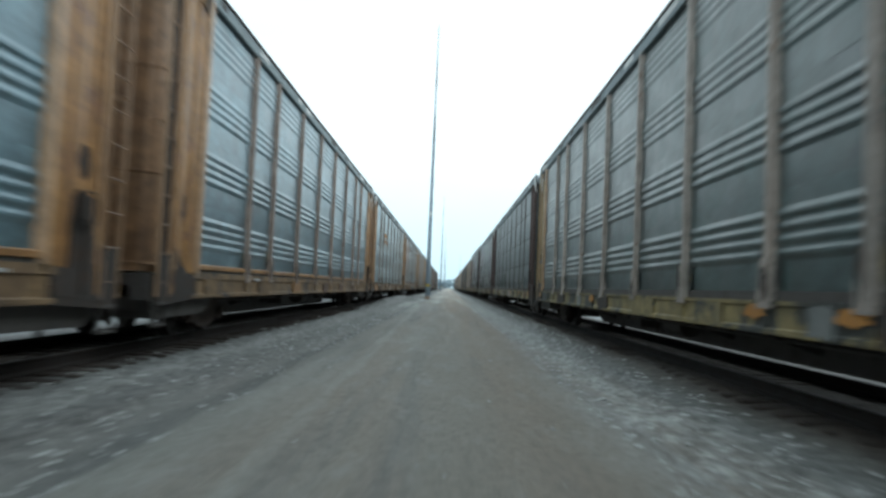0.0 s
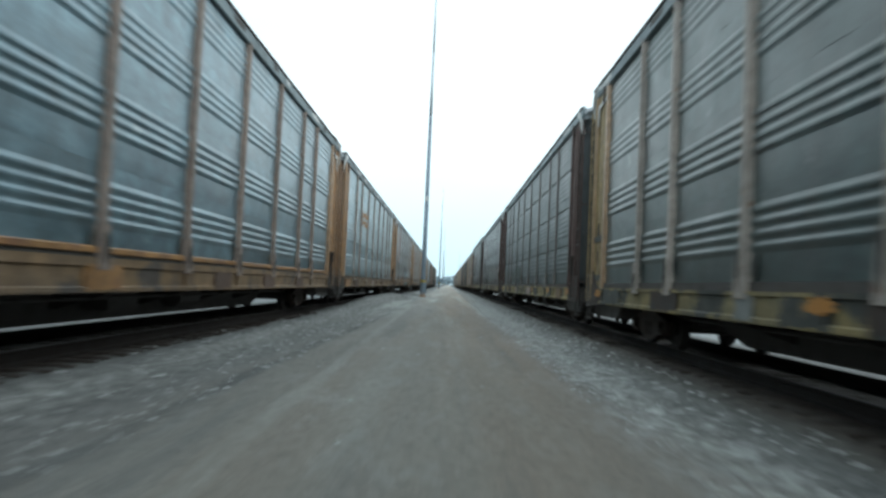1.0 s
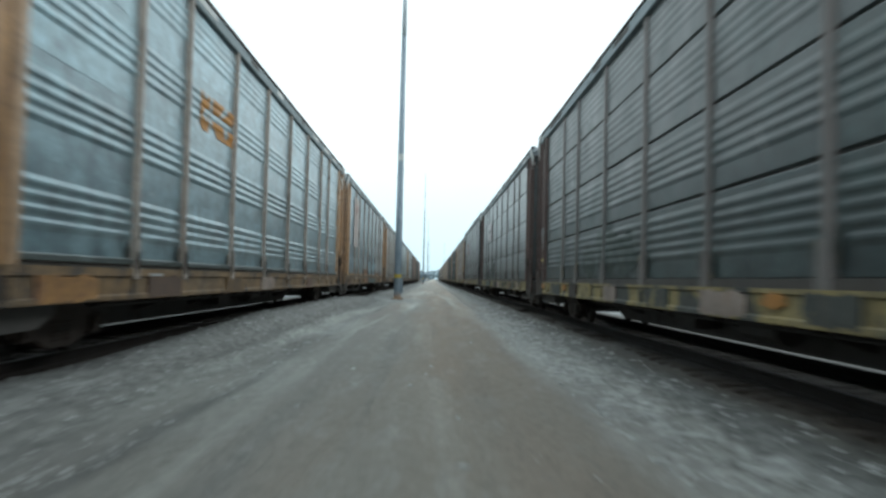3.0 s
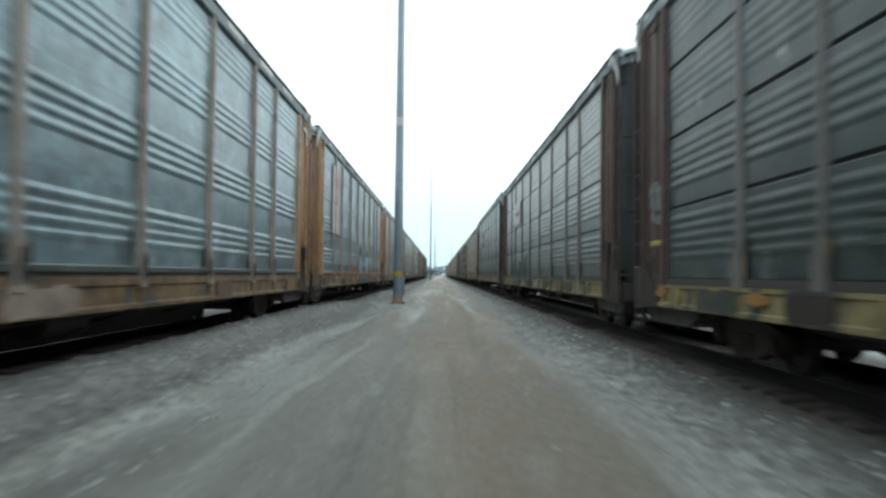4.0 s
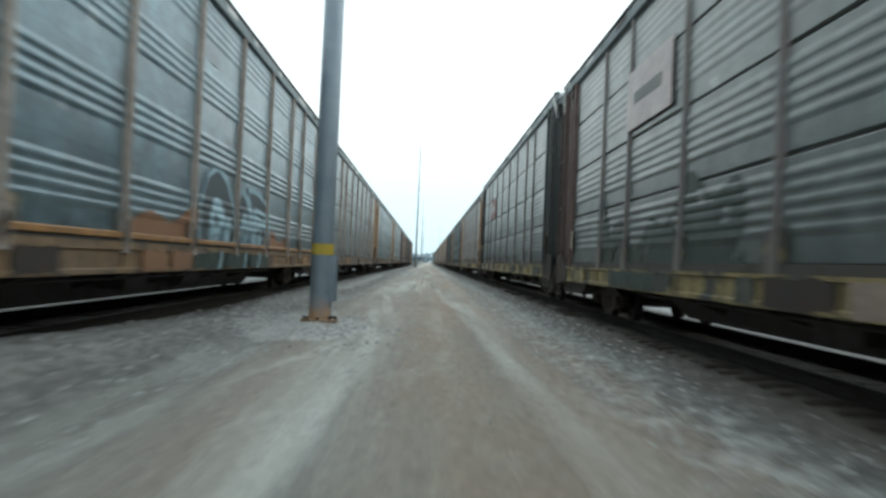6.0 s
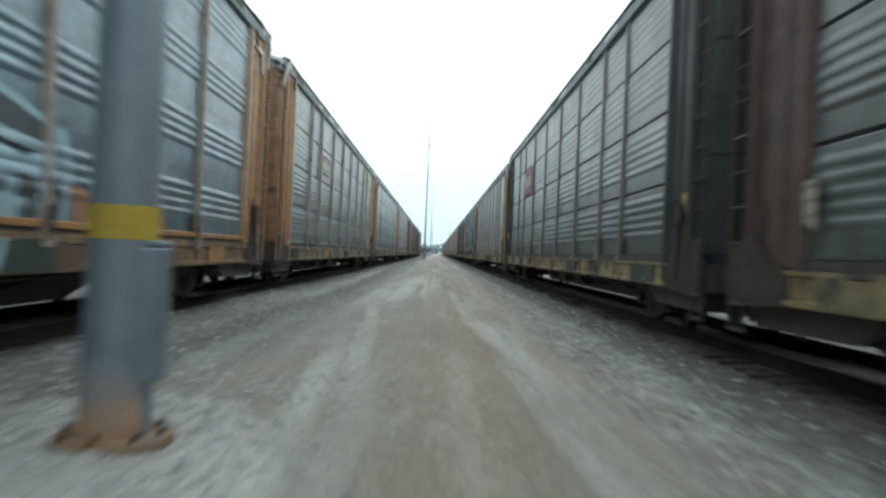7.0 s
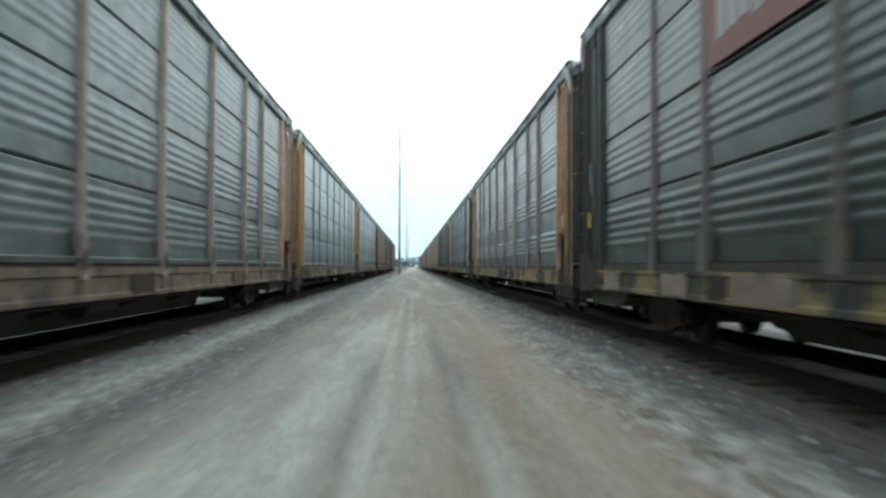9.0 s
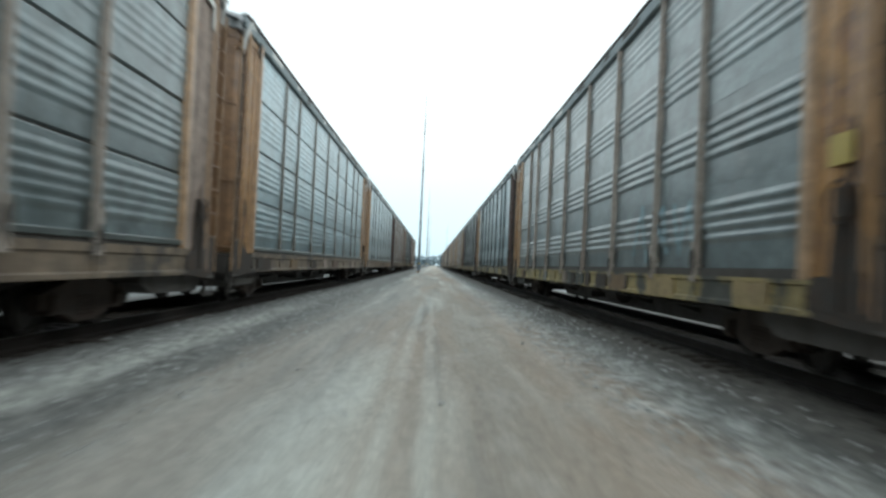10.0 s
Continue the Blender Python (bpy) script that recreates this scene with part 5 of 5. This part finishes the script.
for yy in (80.2, 82.1, 84.0):
    car, m = on_car(("L", 4), yy, 0.0)
    part("sill_patch", PATCH[2.1], SPRAY_GREEN, car, m @ pose(0.006, 0, 0), "dark sprayed sill")
DRIP = made("paint_drip", lambda bm: prism(bm, [(0.04, 1.13), (0.16, 1.12), (0.26, 1.3), (0.3, 1.462), (0.2, 1.462), (0.13, 1.28)], FACE, FACE + 0.0125, "x"))
for yy in (81.6, 83.55, 84.85):
    car, m = on_car(("L", 4), yy, 0.0)
    part("paint_drip", DRIP, SPRAY_BLUE, car, m, "pale blue paint drip")
for yy in (77.9, 79.1):
    car, m = on_car(("L", 4), yy, 0.0)
    part("sill_patch", PATCH[0.9], SPRAY_ORANGE, car, m @ pose(0.006, 0, 0), "rust-orange sprayed sill")
sprayed(("R", 4), 75.6, 82.8, 1.56, 3.6, lambda u, v: v < 0.75 + 0.35 * math.sin(1.1 * u) + 0.2 * math.sin(3.7 * u + 1) and math.sin(5.1 * u + 2 * math.sin(3 * v)) * math.sin(6.3 * v + 1.7 * u) < 0.72, SPRAY_GREEN, 0.004)
for yy in (80.0, 81.4):
    car, m = on_car(("R", 4), yy, 0.0)
    part("sill_patch", PATCH[1.4], SPRAY_GREEN, car, m @ pose(0.006, 0, 0), "dark sprayed sill")
sprayed(("R", 4), 85.15, 85.6, 1.7, 2.35, lambda u, v: v > 0.12 * math.sin(9 * u) + 0.1, FADED, 0.05)
sprayed(("L", 4), 77.6, 80.5, 1.56, 2.3, lambda u, v: v < 0.28 + 0.1 * u + 0.1 * math.sin(3 * u), SPRAY_ORANGE, 0.003)
sprayed(("L", 4), 86.1, 89.4, 1.56, 2.2, lambda u, v: v < 0.42 - 0.06 * u + 0.1 * math.sin(3 * u), SPRAY_ORANGE, 0.004)
sprayed(("R", 6), 121.0, 125.2, 1.6, 2.75, lambda u, v: any(near_line(u, v, b, 0.05) for b in ([(0.2, 0.1), (0.5, 0.9), (0.9, 0.2), (1.2, 0.9)], [(1.5, 0.2), (1.7, 0.9), (2.2, 0.8), (1.7, 0.4)], [(2.6, 0.1), (2.9, 1.0), (3.4, 0.2)])), SPRAY_BLUE, 0.004)
def worn_bars(w, h, bars):
    """Broken print: bars given as shares of width and height, worn away in spots."""
    def hold(u, v):
        if math.sin(7.3 * u + 2.1 * math.sin(5 * v)) * math.sin(8.9 * v + 1.3 * math.sin(3 * u)) > 0.45:
            return False
        return any(a <= u / w <= b and c <= v / h <= d for a, b, c, d in bars)
    return hold


sprayed(("L", 5), 102.95, 105.5, 3.8, 4.8, worn_bars(2.55, 1.0, [(0.02, 0.4, 0.1, 0.9), (0.46, 0.98, 0.62, 0.88), (0.46, 0.9, 0.2, 0.45)]), PAINT["tan"], 0.003)
sprayed(("L", 3), 46.6, 48.9, 3.9, 4.75, worn_bars(2.3, 0.85, [(0.03, 0.26, 0.1, 0.9), (0.34, 0.97, 0.6, 0.9), (0.34, 0.97, 0.12, 0.42)]), ORANGE, 0.003)
SCRAWL = [[(0.1, 0.2), (0.3, 1.1), (0.6, 0.5), (0.75, 1.2), (0.5, 1.35), (0.2, 0.9)], [(0.05, 0.6), (0.8, 0.75)], [(0.3, 0.15), (0.7, 0.3), (0.45, 0.6)]]
sprayed(("R", 3), 56.75, 57.65, 2.45, 3.2, lambda u, v: any(near_line(u, 2 * v, b, 0.13) for b in SCRAWL), PALEGREY, 0.03)
sprayed(("R", 3), 56.85, 57.55, 2.1, 2.2, lambda u, v: True, STICKER, 0.03)
sprayed(("R", 5), 114.5, 115.2, 2.9, 3.6, lambda u, v: near_line(u, v, [(0.15, 0.1), (0.3, 0.55), (0.5, 0.15), (0.6, 0.6)], 0.1), SPRAY_MID, 0.03)
for a, w, h in ((0.4, 0.16, 0.5), (1.5, 0.3, 0.35), (2.6, 0.2, 0.6), (3.7, 0.35, 0.3)):
    sprayed(("R", 3), 51.5, 56.5, 1.58, 2.4, lambda u, v: abs(u - a - 0.06 * math.sin(9 * v)) < w * (0.55 + 0.45 * math.sin(23 * u + 3 * math.sin(11 * v))) and v < h * (0.75 + 0.25 * math.sin(17 * u)) and math.sin(31 * u + 19 * v) > -0.5, PALEGREY, 0.004)
for a, b, p, q in ((0.8, 0.45, 0.5, 0.16), (2.3, 0.6, 0.8, 0.25), (3.9, 0.4, 0.5, 0.12)):
    sprayed(("R", 3), 46.5, 51.4, 1.56, 2.6, lambda u, v: (u - a) ** 2 / p + (v - b) ** 2 / q < 1 + 0.3 * math.sin(7 * u + 5 * v), SPRAY_GREEN, 0.004)


MARK = made("orange_mark", smear(smear_rng, 0.7, 0.2))
for key, yy in ((("R", 2), 7.3), (("R", 2), 9.3), (("R", 2), 18.7), (("R", 2), 28.6), (("R", 3), 32.9), (("R", 3), 36.9), (("R", 3), 41.6), (("R", 3), 53.5), (("R", 3), 57.1)):
    car, m = on_car(key, yy, 0.0)
    part("orange_mark", MARK, ORANGE, car, m @ pose(FACE + 0.005, 0, 1.25), "bright orange paint mark")


# ---- loose stones on the shoulders and round the pole ----
def stones():
    r = np.random.RandomState(3)
    count = 19000
    side = r.rand(count)
    xs = np.where(side < 0.42, -2.5 - 2.0 * r.rand(count) ** 1.3, np.where(side < 0.97, 1.9 + 1.7 * r.rand(count) ** 1.3, r.uniform(-2.6, 2.4, count)))
    ys = -2 + 142 * r.rand(count)
    heap = r.rand(count) < 0.1
    xs = np.where(heap, -2.3 + 0.8 * r.randn(count), xs)
    ys = np.where(heap, 83.0 + 1.9 * r.randn(count), ys)
    size = 0.012 + 0.045 * r.rand(count) ** 3 + 0.025 * (heap * r.rand(count))
    shape = np.array([(1, 0, 0), (0, 1, 0), (-1, 0, 0), (0, -1, 0), (0, 0, 0.7), (0, 0, -0.6)], float)
    faces = np.array([(0, 1, 4), (1, 2, 4), (2, 3, 4), (3, 0, 4), (1, 0, 5), (2, 1, 5), (3, 2, 5), (0, 3, 5)])
    a = r.rand(count) * 6.28
    v = shape[None] * (0.7 + 0.6 * r.rand(count, 6, 1)) * size[:, None, None] * np.array([1.2, 0.9, 0.5])
    c, s = np.cos(a)[:, None], np.sin(a)[:, None]
    v = np.stack([c * v[..., 0] - s * v[..., 1], s * v[..., 0] + c * v[..., 1], v[..., 2]], -1)
    v += np.stack([xs, ys, height(xs, ys) + size * 0.1], -1)[:, None]
    f = (np.arange(count)[:, None, None] * 6 + faces[None]).reshape(-1, 3)
    me = bpy.data.meshes.new("loose_stones")
    me.from_pydata(v.reshape(-1, 3).tolist(), [], f.tolist())
    tagged(part("loose_stones", me, STONE), "pale loose ballast stones scattered along the lane", "stones", kind="stuff")


stones()


# ---- hazy line of trees on the horizon ----
def far_trees():
    r = random.Random(8)
    verts, faces = [], []
    for k in range(900):
        x, y = r.uniform(-700, 700), r.uniform(900, 1000)
        h, w = r.uniform(7, 14), r.uniform(3, 7)
        for j in range(5):
            cx, cy, cz, q = x + r.uniform(-w, w) * 0.6, y + r.uniform(-w, w) * 0.6, h * r.uniform(0.25, 0.85), w * r.uniform(0.35, 0.6)
            b = len(verts)
            verts += [(cx + q * dx * r.uniform(0.7, 1.3), cy + q * dy, cz + q * dz * r.uniform(0.7, 1.3)) for dx, dy, dz in ((1, 0, 0), (0, 1, 0), (-1, 0, 0), (0, -1, 0), (0, 0, 1), (0, 0, -1))]
            faces += [(b + i, b + jj, b + kk) for i, jj, kk in ((0, 1, 4), (1, 2, 4), (2, 3, 4), (3, 0, 4), (1, 0, 5), (2, 1, 5), (3, 2, 5), (0, 3, 5))]
        b = len(verts)
        verts += [(x - 0.3, y, 0), (x + 0.3, y, 0), (x, y + 0.4, 0), (x, y, h * 0.7)]
        faces += [(b, b + 1, b + 3), (b + 1, b + 2, b + 3), (b + 2, b, b + 3)]
    me = bpy.data.meshes.new("far_trees")
    me.from_pydata(verts, [], faces)
    tagged(part("far_trees", me, FAR_TREES), "hazy blue-grey line of far trees", "trees", kind="stuff")


far_trees()
